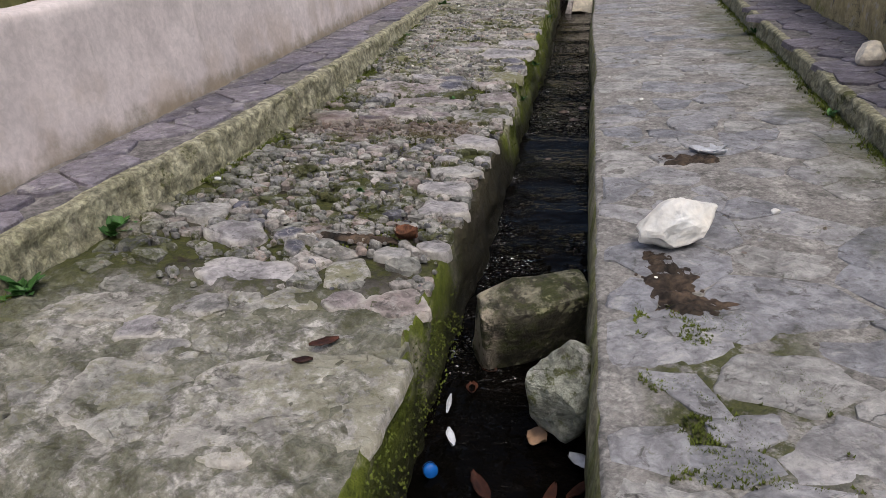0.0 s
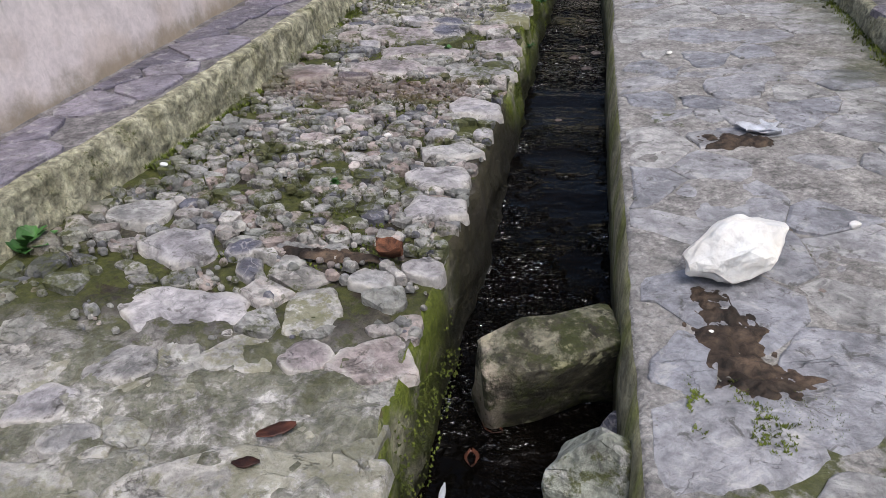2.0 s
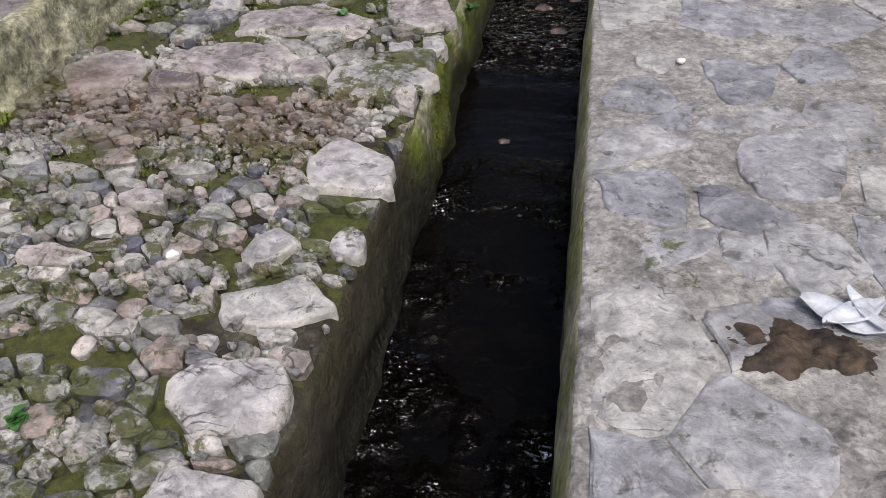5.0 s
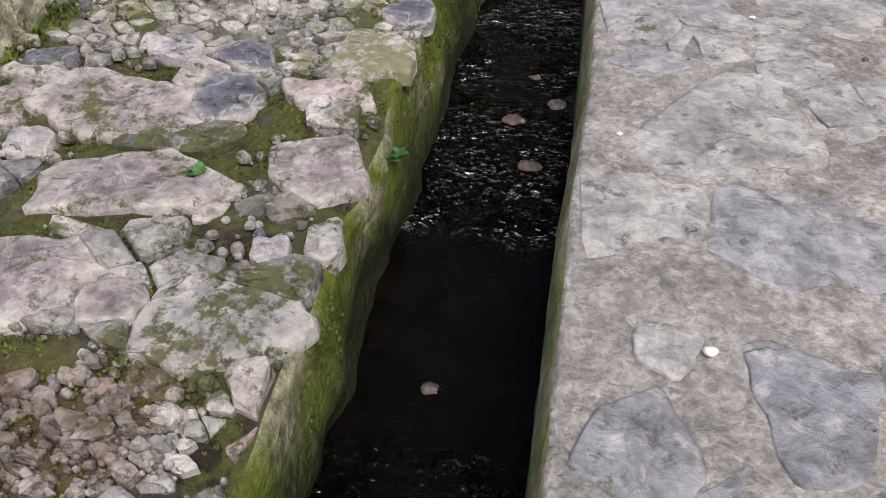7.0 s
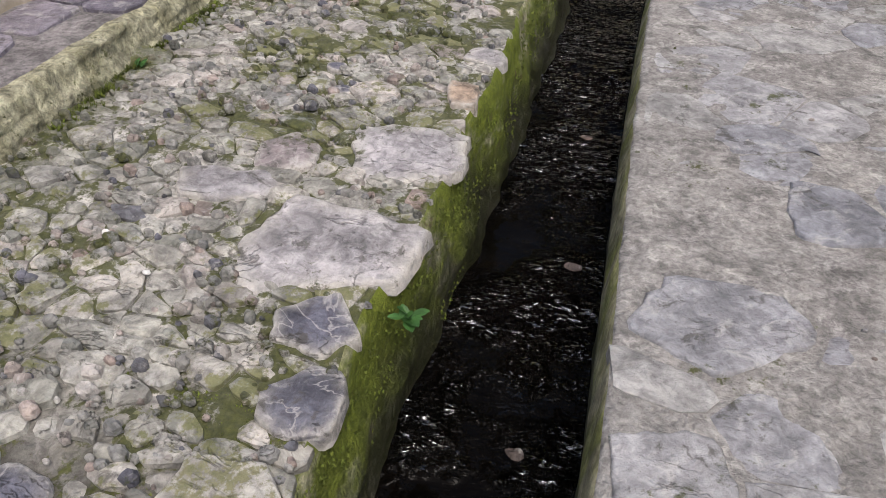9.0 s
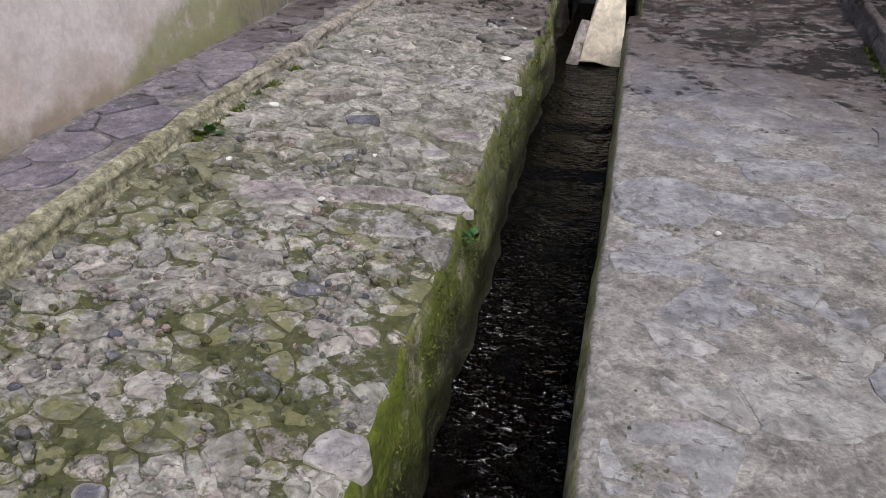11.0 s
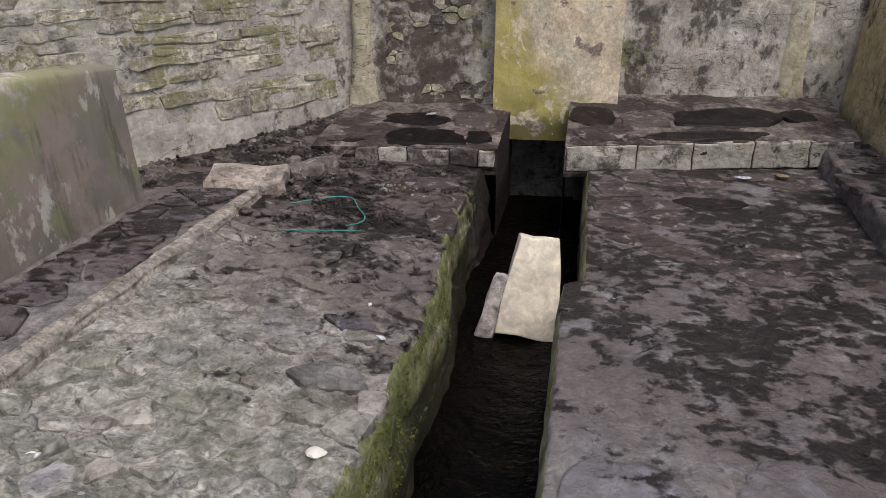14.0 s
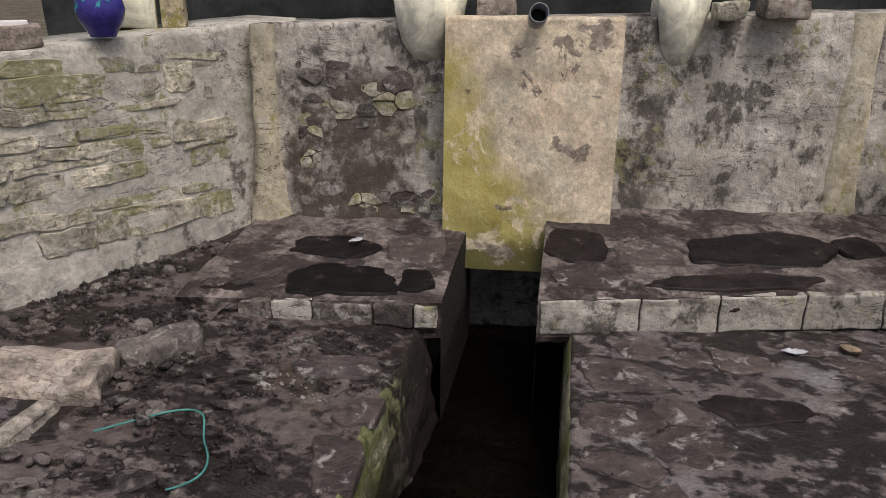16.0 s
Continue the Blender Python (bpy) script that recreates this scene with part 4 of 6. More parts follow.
# ---------------------------------------------------------------- the spring's wall at the end
def plane_sheet(name, p0, p1, low, top, lean, material, rough=0.02, du=0.03, seed=0.0, thick=0.0):
    """A rough standing sheet from p0 to p1 (x, y); low and top: heights at both ends; it leans back by lean for each metre."""
    L = math.hypot(p1[0] - p0[0], p1[1] - p0[1])
    ux, uy = (p1[0] - p0[0]) / L, (p1[1] - p0[1]) / L
    bx, by = -uy, ux
    nu, nv = max(2, int(L / du)), max(2, int((top[0] - low[0]) / du))
    verts, faces = [], []
    for j in range(nv + 3):
        for i in range(nu + 1):
            f, gg = i / nu, min(1.0, j / nv)
            zb, zt = low[0] + (low[1] - low[0]) * f, top[0] + (top[1] - top[0]) * f
            z = zb + (zt - zb) * gg
            back = lean * (z - zb) + rough * fbm(f * L + seed, z, seed, 3.0, 4) + (thick if j > nv else 0)
            if j == nv + 2:
                z = zb
            verts.append((p0[0] + ux * f * L + bx * back, p0[1] + uy * f * L + by * back, z + (0.012 * nz(f * L * 4, seed) if j in (nv, nv + 1) else 0)))
    for j in range(nv + 2):
        for i in range(nu):
            a = j * (nu + 1) + i
            faces.append((a, a + 1, a + nu + 2, a + nu + 1))
    return mesh_object(name, verts, faces, material, None, True)


LEAN = 0.10
A, B, C = (-3.45, 11.85), (-1.80, 14.62), (2.45, 15.164)
wall_spring = plane_sheet("wall_spring", B, C, (-0.9, -0.9), (1.40, 1.52), LEAN * 0.6, m_render_grey, 0.022, 0.03, 3.0, 0.5)
bm = bmesh.new()
bm.from_mesh(wall_spring.data)
bmesh.ops.delete(bm, geom=[f for f in bm.faces if -0.58 < f.calc_center_median().x < 0.02 and f.calc_center_median().z < 0.07 and f.calc_center_median().y < 15.05], context="FACES")
bm.to_mesh(wall_spring.data)
bm.free()
tagged(wall_spring, "old spring wall of patchy grey render over rubble", "wall", kind="structure")
wall_angle = plane_sheet("wall_angle", A, (-1.55, 15.04), (-0.9, -0.9), (1.20, 1.42), LEAN * 0.6, m_rubble, 0.02, 0.03, 11.0, 0.5)
tagged(wall_angle, "rubble stone wall with green algae running at an angle", "wall", kind="structure")


def wall_surface(p0, p1, lift=0.0):
    L = math.hypot(p1[0] - p0[0], p1[1] - p0[1])
    ux, uy = (p1[0] - p0[0]) / L, (p1[1] - p0[1]) / L

    def surface(u, v):
        back = LEAN * 0.6 * (v + 0.9) - lift
        return (p0[0] + ux * u - uy * back, p0[1] + uy * u + ux * back, v), (uy, -ux, 0.05)
    return surface, L


# benches at the foot of the wall, split by the channel
def bench(name, x0, x1, y_front, y_back, top_front, top_back, seed):
    """A low stone bench: a rough sheet over its front and top."""
    ys, verts, faces = [], [], []
    n, k = max(6, int((x1 - x0) / 0.025)), 26
    for i in range(n + 1):
        x = x0 + (x1 - x0) * i / n
        yf, yb = y_front(x), y_back(x)
        zf, zb = top_front(x), top_back(x)
        row = []
        for j in range(k):
            if j < 8:
                f = j / 7
                p = (yf + 0.022 * fbm(x + seed, f, 2, 6, 4), -0.02 + (zf - 0.008 + 0.02) * f)
            else:
                f = (j - 8) / (k - 9)
                p = (yf + 0.012 + (yb - yf) * f, zf + (zb - zf) * f + 0.016 * fbm(x + seed, f, 5, 5, 4) - 0.012 * max(0.0, 1 - f * 9))
            row.append((x, p[0], p[1]))
        verts += row
    for i in range(n):
        for j in range(k - 1):
            a = i * k + j
            faces.append((a, a + k, a + k + 1, a + 1))
    first = len(verts)
    for i, x in ((0, x0), (n, x1)):
        row = verts[i * k:(i + 1) * k]
        b = len(verts)
        verts += row + [(x, row[-1][1], -0.8), (x, row[0][1], -0.8)]
        faces.append(tuple(range(b, b + k + 2)))
    ob = mesh_object(name, verts, faces, [m_bench, m_face], None, False)
    for p in list(ob.data.polygons)[-2:]:
        p.material_index = 1
    return ob


bench_left = bench("bench_left", -1.82, -0.52, lambda x: 13.62 + 0.13 * (x + 1.9), lambda x: 14.66 + 0.12 * (x + 1.8) + 0.1, lambda x: 0.18, lambda x: 0.27, 0.0)
bench_right = bench("bench_right", -0.055, 1.95, lambda x: 13.86 + 0.19 * x, lambda x: 14.95 + 0.13 * x, lambda x: 0.215 + 0.02 * x, lambda x: 0.36, 9.0)
tagged(bench_left, "low stone bench with black wet flags beside the channel", "bench", kind="structure")
tagged(bench_right, "low stone bench with a whitewashed front and dark wet top", "bench", kind="structure")

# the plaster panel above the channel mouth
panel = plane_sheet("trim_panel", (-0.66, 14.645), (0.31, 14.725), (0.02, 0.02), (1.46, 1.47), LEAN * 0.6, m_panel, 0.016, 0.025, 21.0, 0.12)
tagged(panel, "cream plaster panel stained yellow-green above the channel mouth", "panel", kind="structure")


def pilaster(name, u, wide_top, wide_foot, p0, p1, z0, z1, material, proud=0.05):
    surf, L = wall_surface(p0, p1)
    verts, faces, n, k = [], [], 26, 9
    for j in range(n + 1):
        f = j / n
        z = z0 + (z1 - z0) * f
        w = wide_foot + (wide_top - wide_foot) * min(1, f * 2.2) ** 0.6
        for i in range(k):
            a = i / (k - 1) * 2 - 1
            q, nn = surf(u + a * w / 2 + 0.012 * nz(z * 5, a, u), z)
            d = proud * (1 - a ** 6) - 0.02 + 0.012 * fbm(a, z, u, 4)
            verts.append((q[0] + nn[0] * d, q[1] + nn[1] * d, z))
    for j in range(n):
        for i in range(k - 1):
            a = j * k + i
            faces.append((a, a + 1, a + k + 1, a + k))
    return tagged(mesh_object(name, verts, faces, material, None, True), "yellowish plaster pilaster worn off at the edges", "pilaster", kind="structure")


pilaster("trim_pilaster", 0.07, 0.16, 0.34, B, C, 0.18, 1.40, m_pil, 0.085)
pilaster("trim_pilaster", 3.50, 0.20, 0.24, B, C, 0.30, 1.5, m_pil, 0.03)

# behind the wall's ledge: a recess, its shade put in as near-black colour, with white-painted posts
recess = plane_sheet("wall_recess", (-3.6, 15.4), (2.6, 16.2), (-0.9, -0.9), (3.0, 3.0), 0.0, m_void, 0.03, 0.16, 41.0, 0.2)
tagged(recess, "wall behind the ledge, shade put in its near-black colour", "wall", kind="structure")


def lathe(rings, n=20, at3=(0, 0, 0), wobble=0.0, closed=True):
    bm = bmesh.new()
    rows = []
    for r, z in rings:
        rows.append([bm.verts.new((at3[0] + r * (1 + wobble * nz(math.cos(2 * math.pi * i / n) * 2, math.sin(2 * math.pi * i / n) * 2, z * 6)) * math.cos(2 * math.pi * i / n), at3[1] + r * math.sin(2 * math.pi * i / n), at3[2] + z)) for i in range(n)])
    for a, b in zip(rows, rows[1:]):
        for i in range(n):
            bm.faces.new((a[i], a[(i + 1) % n], b[(i + 1) % n], b[i]))
    if closed:
        bm.faces.new(list(reversed(rows[0])))
        bm.faces.new(rows[-1])
    for f in bm.faces:
        f.smooth = True
    return bm


def post(x, y, r):
    p = tagged(new("post"), "white-painted round post with flaking yellowed paint", "post", "posts on the wall")
    p.location = (x, y, 1.18)
    part("shaft", lathe([(r * 0.9, 0.25), (r * 0.85, 0.6), (r * 0.8, 1.5)], 18, wobble=0.1), m_white_paint, p)
    part("base", lathe([(r * 0.25, 0.0), (r * 0.55, 0.05), (r * 0.8, 0.14), (r * 1.0, 0.3), (r * 0.92, 0.4)], 18, wobble=0.25), m_white_paint, p)
    return p


post(-0.80, 14.95, 0.21)
post(0.62, 15.12, 0.16)

# water, falling in low steps towards the camera
STEP_Y = (1.7, 2.9, 3.45, 4.0, 4.75, 5.2, 6.2, 7.1, 8.3, 9.2, 10.05, 10.8, 15.5)
def z_water(y):
    z = -0.34
    for i, s in enumerate(STEP_Y):
        z += 0.022 * min(1.0, max(0.0, (y - s) / 0.14 + 0.5))
    return z - 0.036 * max(0, y - 2) - 0.002


def water_profile(y):
    rough = 0.35 + 0.65 * max(0, nz(2, y * 1.7) + 0.35)
    if y > 10.9:
        rough = 0.08
    return [(-0.66 + 0.86 * i / 42, z_water(y) + rough * (0.006 * fbm(i * 0.6, y * 14, 1, 0.45) + 0.004 * nz(i * 0.45, y * 34, 3)) + 0.004 * (1 if y % 1.1 < 0.5 else 0) * nz(i * 0.9, y * 50)) for i in range(43)]


water = sweep("water", [0.4 + i * 0.0135 for i in range(1075)], water_profile, [m_water])
tagged(water, "dark shallow water running in ripples over low steps", "water", kind="structure")
bedbm = slab_bm(-0.75, 0.25, -1.6, 15.5, -0.98, -0.72, 0)
tagged(part("channel_floor", bedbm, m_dirt, None), "dark silt at the bottom of the channel", "channel floor", kind="structure")


# ---------------------------------------------------------------- things lying about
def rock(name, at3, size, material, label, seed, sharp=0.25, turn=(0, 0, 0), cuts=3, group=""):
    """An irregular broken stone; at3 is the middle of its foot."""
    bm = bmesh.new()
    bmesh.ops.create_icosphere(bm, subdivisions=cuts, radius=1)
    planes = []
    r = random.Random(seed)
    for _ in range(11):
        v = Vector((r.uniform(-1, 1), r.uniform(-1, 1), r.uniform(-1, 1))).normalized()
        planes.append((v, r.uniform(0.62, 0.9)))
    for v in bm.verts:
        c = v.co.copy()
        for n, d in planes:
            k = c.dot(n)
            if k > d:
                c -= n * (k - d) * 0.9
        c *= 1 + sharp * 0.35 * fbm(c.x + seed, c.y, c.z, 2.2)
        v.co = c
    low = min(v.co.z for v in bm.verts)
    rot = Euler([radians(a) for a in turn]).to_matrix()
    for v in bm.verts:
        v.co = rot @ Vector((v.co.x * size[0], v.co.y * size[1], v.co.z * size[2]))
    low = min(v.co.z for v in bm.verts)
    for v in bm.verts:
        v.co.z -= low
    ob = part(name, bm, material, None)
    ob.location = at3
    return tagged(ob, label, "stone", group)


def block(name, at3, size, material, label, seed, turn=(0, 0, 0), taper=0.0, rough=0.02, bevel=0.03, cat="stone", low=True):
    """A hewn or split block with broken edges; at3 is the middle of its foot."""
    bm = slab_bm(-size[0] / 2, size[0] / 2, -size[1] / 2, size[1] / 2, -size[2] / 2, size[2] / 2, bevel, 0, 2)
    for v in bm.verts:
        k = 1 - taper * (v.co.z / size[2] + 0.5)
        v.co.x *= k
        v.co += Vector([rough * fbm(v.co.x * 1.0 + seed + i * 7, v.co.y, v.co.z, 7) for i in range(3)])
    rot = Euler([radians(a) for a in turn]).to_matrix()
    for v in bm.verts:
        v.co = rot @ v.co
    foot = min(v.co.z for v in bm.verts)
    for v in bm.verts:
        v.co.z -= foot
    for f in bm.faces:
        f.smooth = True
    ob = part(name, bm, material, None)
    ob.location = at3
    return tagged(ob, label, cat)


def boulder_mat():
    """Dark wet stone under dark moss, with pale lichen on its back."""
    n = Nodes("mossy_boulder")
    c = n.grain(n.ramp(n.noise(9, 7, 0.7), [(0.02, 0.018, 0.012), (0.06, 0.055, 0.036), (0.15, 0.14, 0.105)]), 0.5, 14, 80)
    c = n.mix(n.band(n.noise(7, 7, 0.72), 0.44, 0.56, 0, 0.9), c, n.ramp(n.noise(34, 6, 0.75), [(0.008, 0.010, 0.003), (0.024, 0.030, 0.008), (0.062, 0.07, 0.018), (0.14, 0.14, 0.055)]))
    up = n.t.nodes.new("ShaderNodeSeparateXYZ")
    n.put(up.inputs[0], n.geo.outputs["Normal"])
    c = n.mix(n.math("MULTIPLY", n.band(up.outputs[2], 0.45, 0.8), n.band(n.noise(15, 7, 0.72), 0.46, 0.58, 0, 0.65)), c, n.grain((0.28, 0.265, 0.19), 0.5, 20, 90))
    c = n.mix(n.band(n.noise(6.5, 6, 0.7), 0.62, 0.67, 0, 0.7), c, n.grain((0.34, 0.33, 0.20), 0.4, 20, 90))
    c = n.mix(n.math("MULTIPLY", n.band(n.axis(0), -0.31, -0.39), n.band(n.noise(12, 7, 0.7), 0.42, 0.56, 0, 0.85)), c, n.ramp(n.noise(10, 5, 0.6), [(0.40, 0.28, 0.23), (0.42, 0.36, 0.28), (0.36, 0.38, 0.2)]))
    n.relief(1.0, 70, 16, 0.035)
    return n.done(c, 0.7)


m_boulder = boulder_mat()
m_greenrock = stone_mat("green_grey_rock", [(0.20, 0.22, 0.18), (0.28, 0.29, 0.24)], 0.53, damp=False, grown=False, bump=1.0)
rock("white_rock", (0.262, 2.285, z_right(0.28, 2.27) - 0.004), (0.158, 0.09, 0.085), m_quartz, "angular white quartz rock lying on the flagstones", 5, 0.3, (8, -12, 24), 4)
block("boulder", (-0.225, 2.13, -0.345), (0.43, 0.17, 0.265), m_boulder, "mossy squared boulder blocking the water channel", 3, (14, -6, 24), 0.10, 0.03, 0.026)
rock("channel_rock", (-0.115, 1.70, -0.36), (0.135, 0.12, 0.19), m_greenrock, "grey-green angular rock in the channel", 12, 0.3, (10, -15, 35), 4)
rock("channel_stone", (-0.045, 2.0, -0.35), (0.05, 0.05, 0.075), m_dark, "small dark wet stone beside the boulder", 21)
block("wedge_stone", (-0.15, 12.40, -0.47), (0.34, 0.12, 0.545), m_cream, "cream limestone slab standing in the channel as a dam", 8, (-14, 5, 3), 0.36, 0.018, 0.012)
block("prop_stone", (-0.355, 12.33, -0.47), (0.10, 0.08, 0.36), stone_mat("pinkish_grey_stone", [(0.42, 0.38, 0.36), (0.46, 0.42, 0.40)], 0, damp=False), "pinkish grey stone leaning on the limestone slab", 14, (-10, 14, 0), 0.25, 0.015, 0.012)
rock("strip_rock", (1.53, 4.55, 0.165), (0.11, 0.08, 0.075), m_cream, "pale yellow rock lying on the raised kerb", 31, 0.3, (0, 0, 40), 3)
rock("pebble", (-0.69, 10.56, z_left(-0.69, 10.56) + 0.01), (0.035, 0.026, 0.015), m_quartz, "white pebble lying on the cobbles", 41, cuts=2, group="loose white pebbles")
for i, (px, py, s) in enumerate(((-1.62, 4.90, 0.017), (-1.08, 8.55, 0.016), (-1.55, 8.74, 0.02), (-1.0, 8.97, 0.016), (-1.63, 9.35, 0.03), (-1.48, 10.33, 0.03), (-0.97, 3.34, 0.02), (-0.80, 11.55, 0.014), (-1.30, 6.05, 0.013), (-1.12, 5.95, 0.012), (-1.42, 5.62, 0.014), (-1.2, 9.9, 0.012), (-1.9, 5.9, 0.02), (-1.75, 2.9, 0.02))):
    q = rock("pebble", (px, py, z_left(px, py) + 0.006), (s, s * 0.75, s * 0.55), m_quartz, "white pebble lying on the cobbles", 50 + i, cuts=2, group="loose white pebbles", turn=(0, 0, 40 * i))
for i, (px, py, s) in enumerate(((0.39, 8.74, 0.014), (0.25, 4.33, 0.016), (0.62, 2.55, 0.02), (0.16, 2.02, 0.012), (0.47, 5.69, 0.01), (0.08, 5.0, 0.01))):
    rock("pebble", (px, py, z_right(px, py)), (s, s * 0.8, s * 0.6), m_quartz, "white pebble lying on the flagstones", 90 + i, cuts=2, group="loose white pebbles")
m_wet = stone_mat("wet_stream_stone", [(0.09, 0.065, 0.055), (0.15, 0.12, 0.105)], 0, 0.25, damp=False)
for i, (px, py, s) in enumerate(((-0.148, 6.72, 0.035), (-0.19, 5.95, 0.035), (-0.10, 5.75, 0.045), (-0.24, 5.62, 0.05), (-0.2, 7.6, 0.03), (-0.15, 5.35, 0.05), (-0.3, 4.45, 0.03))):
    rock("stream_stone", (px, py, z_water(py) - s * 0.75), (s, s * 0.8, s * 0.6), m_wet, "wet stone lying in the running water", 120 + i, cuts=2, group="stones in the stream")

m_pale = stone_mat("pale_broken_stone", [(0.26, 0.215, 0.18), (0.36, 0.31, 0.265)], 0, damp=False, bump=1.0)
# loose rubble where the kerb ends
block("kerb_stone", (-1.93, 12.82, 0.09), (0.46, 0.27, 0.12), m_pale, "broken pale slab lying at the kerb's end", 61, (4, 3, 16), 0.0, 0.045, 0.012)
block("rubble_stone", (-1.66, 13.20, 0.03), (0.17, 0.34, 0.13), m_darkstone, "mossy block lying at the end of the kerb", 62, (0, 6, -38), 0.0, 0.025, 0.03)
rr = random.Random(77)
for i in range(26):
    px, py = rr.uniform(-1.75, -1.35), rr.uniform(12.3, 13.3)
    s = rr.uniform(0.015, 0.042)
    rock("rubble_stone", (px, py, z_left(px, py) - 0.004), (s, s * 0.8, s * 0.6), m_pebble, "loose broken stone among the rubble", 200 + i, cuts=2, turn=(0, 0, rr.uniform(0, 180)), group="loose rubble")
# the rough earth between kerb, bench and angled wall
def z_rubble(x, y):
    u, v = (x + 3.3) / 1.72, (y - 12.2) / 2.5
    return 0.11 + 0.09 * v * v + 0.03 * fbm(x, y, 1, 3, 4) - 0.07 * max(0, u - 0.75) * 4 * (1 - v)


ev, ef = [], []
for j in range(31):
    for i in range(31):
        u, v = i / 30, j / 30
        x, y = -3.3 + 1.72 * u, 12.2 + 2.5 * v
        ev.append((x, y, z_rubble(x, y)))
for j in range(30):
    for i in range(30):
        a = j * 31 + i
        ef.append((a, a + 1, a + 32, a + 31))
tagged(mesh_object("ground_rubble", ev, ef, m_bed, None, True), "stony earth heaped at the foot of the wall", "ground", kind="structure")


# litter and leaves
def flake(name, at3, size, material, label, seed, cat, curl=0.3, turn=0.0, tilt=(0, 0), group="", thick=0.0015):
    """A curled scrap or leaf, with thickness."""
    bm = bmesh.new()
    n = 9
    top, bot = [], []
    for side, row in ((thick, top), (-thick, bot)):
        for j in range(n):
            f = j / (n - 1)
            w = math.sin(math.pi * min(0.97, max(0.04, f))) ** 0.7 * (1 + 0.3 * nz(f * 5, seed))
            for a in (-1, -0.4, 0.4, 1):
                x, y = a * w * size[0] / 2, (f - 0.5) * size[1]
                row.append(bm.verts.new((x, y, side + curl * size[0] * (a * a) * 0.5 + curl * size[1] * 0.4 * (f - 0.5) ** 2 + 0.1 * size[0] * nz(x * 40, y * 40, seed))))
    for row, flip in ((top, False), (bot, True)):
        for j in range(n - 1):
            for i in range(3):
                q = (row[j * 4 + i], row[j * 4 + i + 1], row[j * 4 + i + 5], row[j * 4 + i + 4])
                bm.faces.new(tuple(reversed(q)) if flip else q)
    for j in range(n - 1):
        bm.faces.new((top[j * 4], top[j * 4 + 4], bot[j * 4 + 4], bot[j * 4]))
        bm.faces.new((top[j * 4 + 7], top[j * 4 + 3], bot[j * 4 + 3], bot[j * 4 + 7]))
    low = min(v.co.z for v in bm.verts)
    for f in bm.faces:
        f.smooth = True
    ob = part(name, bm, material, None)
    ob.matrix_world = pose(at3[0], at3[1], at3[2] - low, tilt[0], tilt[1], turn)
    return tagged(ob, label, cat, group)


flake("dead_leaf", (-0.73, 2.385, z_left(-0.73, 2.385) + 0.012), (0.085, 0.10), m_rust, "curled rust-red dead leaf on the cobbles", 3, "leaf", 0.9, 70)
flake("dead_leaf", (-0.80, 1.62, z_left(-0.8, 1.62) + 0.012), (0.04, 0.09), m_brown_leaf, "flat dark brown leaf on the stone slab", 5, "leaf", 0.2, 120)
flake("dead_leaf", (-0.83, 1.52, z_left(-0.83, 1.52) + 0.012), (0.03, 0.06), m_brown_leaf, "flat dark brown leaf on the stone slab", 6, "leaf", 0.2, 100)
for i, (px, py, w, l, t) in enumerate(((-0.33, 1.44, 0.05, 0.17, 30), (-0.14, 1.42, 0.04, 0.15, -15), (-0.38, 2.02, 0.05, 0.09, 60), (-0.06, 1.46, 0.04, 0.14, -40), (-0.22, 1.36, 0.05, 0.16, 75), (-0.42, 1.9, 0.05, 0.08, 10))):
    flake("dead_leaf", (px, py, -0.328), (w * 0.8, l * 0.75), m_brown_leaf, "wet red-brown dead leaf in the channel", 20 + i, "leaf", 0.5, t, (0, 0), "leaves in the channel")
flake("paper_scrap", (-0.19, 1.66, -0.325), (0.09, 0.06), simple("tan_card", (0.42, 0.27, 0.17), 0.7), "crumpled tan scrap of card in the channel", 31, "litter", 0.4, 80)
flake("plastic_scrap", (-0.055, 1.56, -0.32), (0.05, 0.09), m_white_plastic, "white and blue plastic scrap in the channel", 33, "litter", 0.5, 60)
flake("plastic_scrap", (-0.46, 1.70, -0.24), (0.015, 0.06), m_white_plastic, "torn white plastic scrap stuck to the channel side", 35, "litter", 0.4, 10, (50, 20))
flake("plastic_scrap", (-0.445, 1.60, -0.29), (0.03, 0.06), m_white_plastic, "torn white plastic scrap stuck to the channel side", 36, "litter", 0.6, 40, (30, 30))
flake("pink_scrap", (-0.035, 1.74, -0.22), (0.04, 0.13), m_pinkstuff, "frayed pink scrap caught beside the rock", 38, "litter", 0.5, 10, (60, 0))
flake("plastic_scrap", (1.127, 13.83, z_right(1.1, 13.8) + 0.006), (0.11, 0.05), m_white_plastic, "flat white card lying before the bench", 41, "litter", 0.1, 4)
flake("dead_leaf", (1.385, 13.88, z_right(1.38, 13.9) + 0.006), (0.07, 0.09), simple("pale_dead_leaf", (0.30, 0.235, 0.165), 0.8, 0.4), "curled tan leaf lying before the bench", 42, "leaf", 0.6, 60)
flake("plastic_scrap", (-1.098, 14.34, 0.262), (0.05, 0.09), m_white_plastic, "white scrap lying on the wet bench", 44, "litter", 0.3, -40)
flake("wrapper", (-0.68, 11.28, z_left(-0.68, 11.28) + 0.014), (0.025, 0.045), m_white_plastic, "small crumpled pale wrapper among the stones", 46, "litter", 0.5, 70)
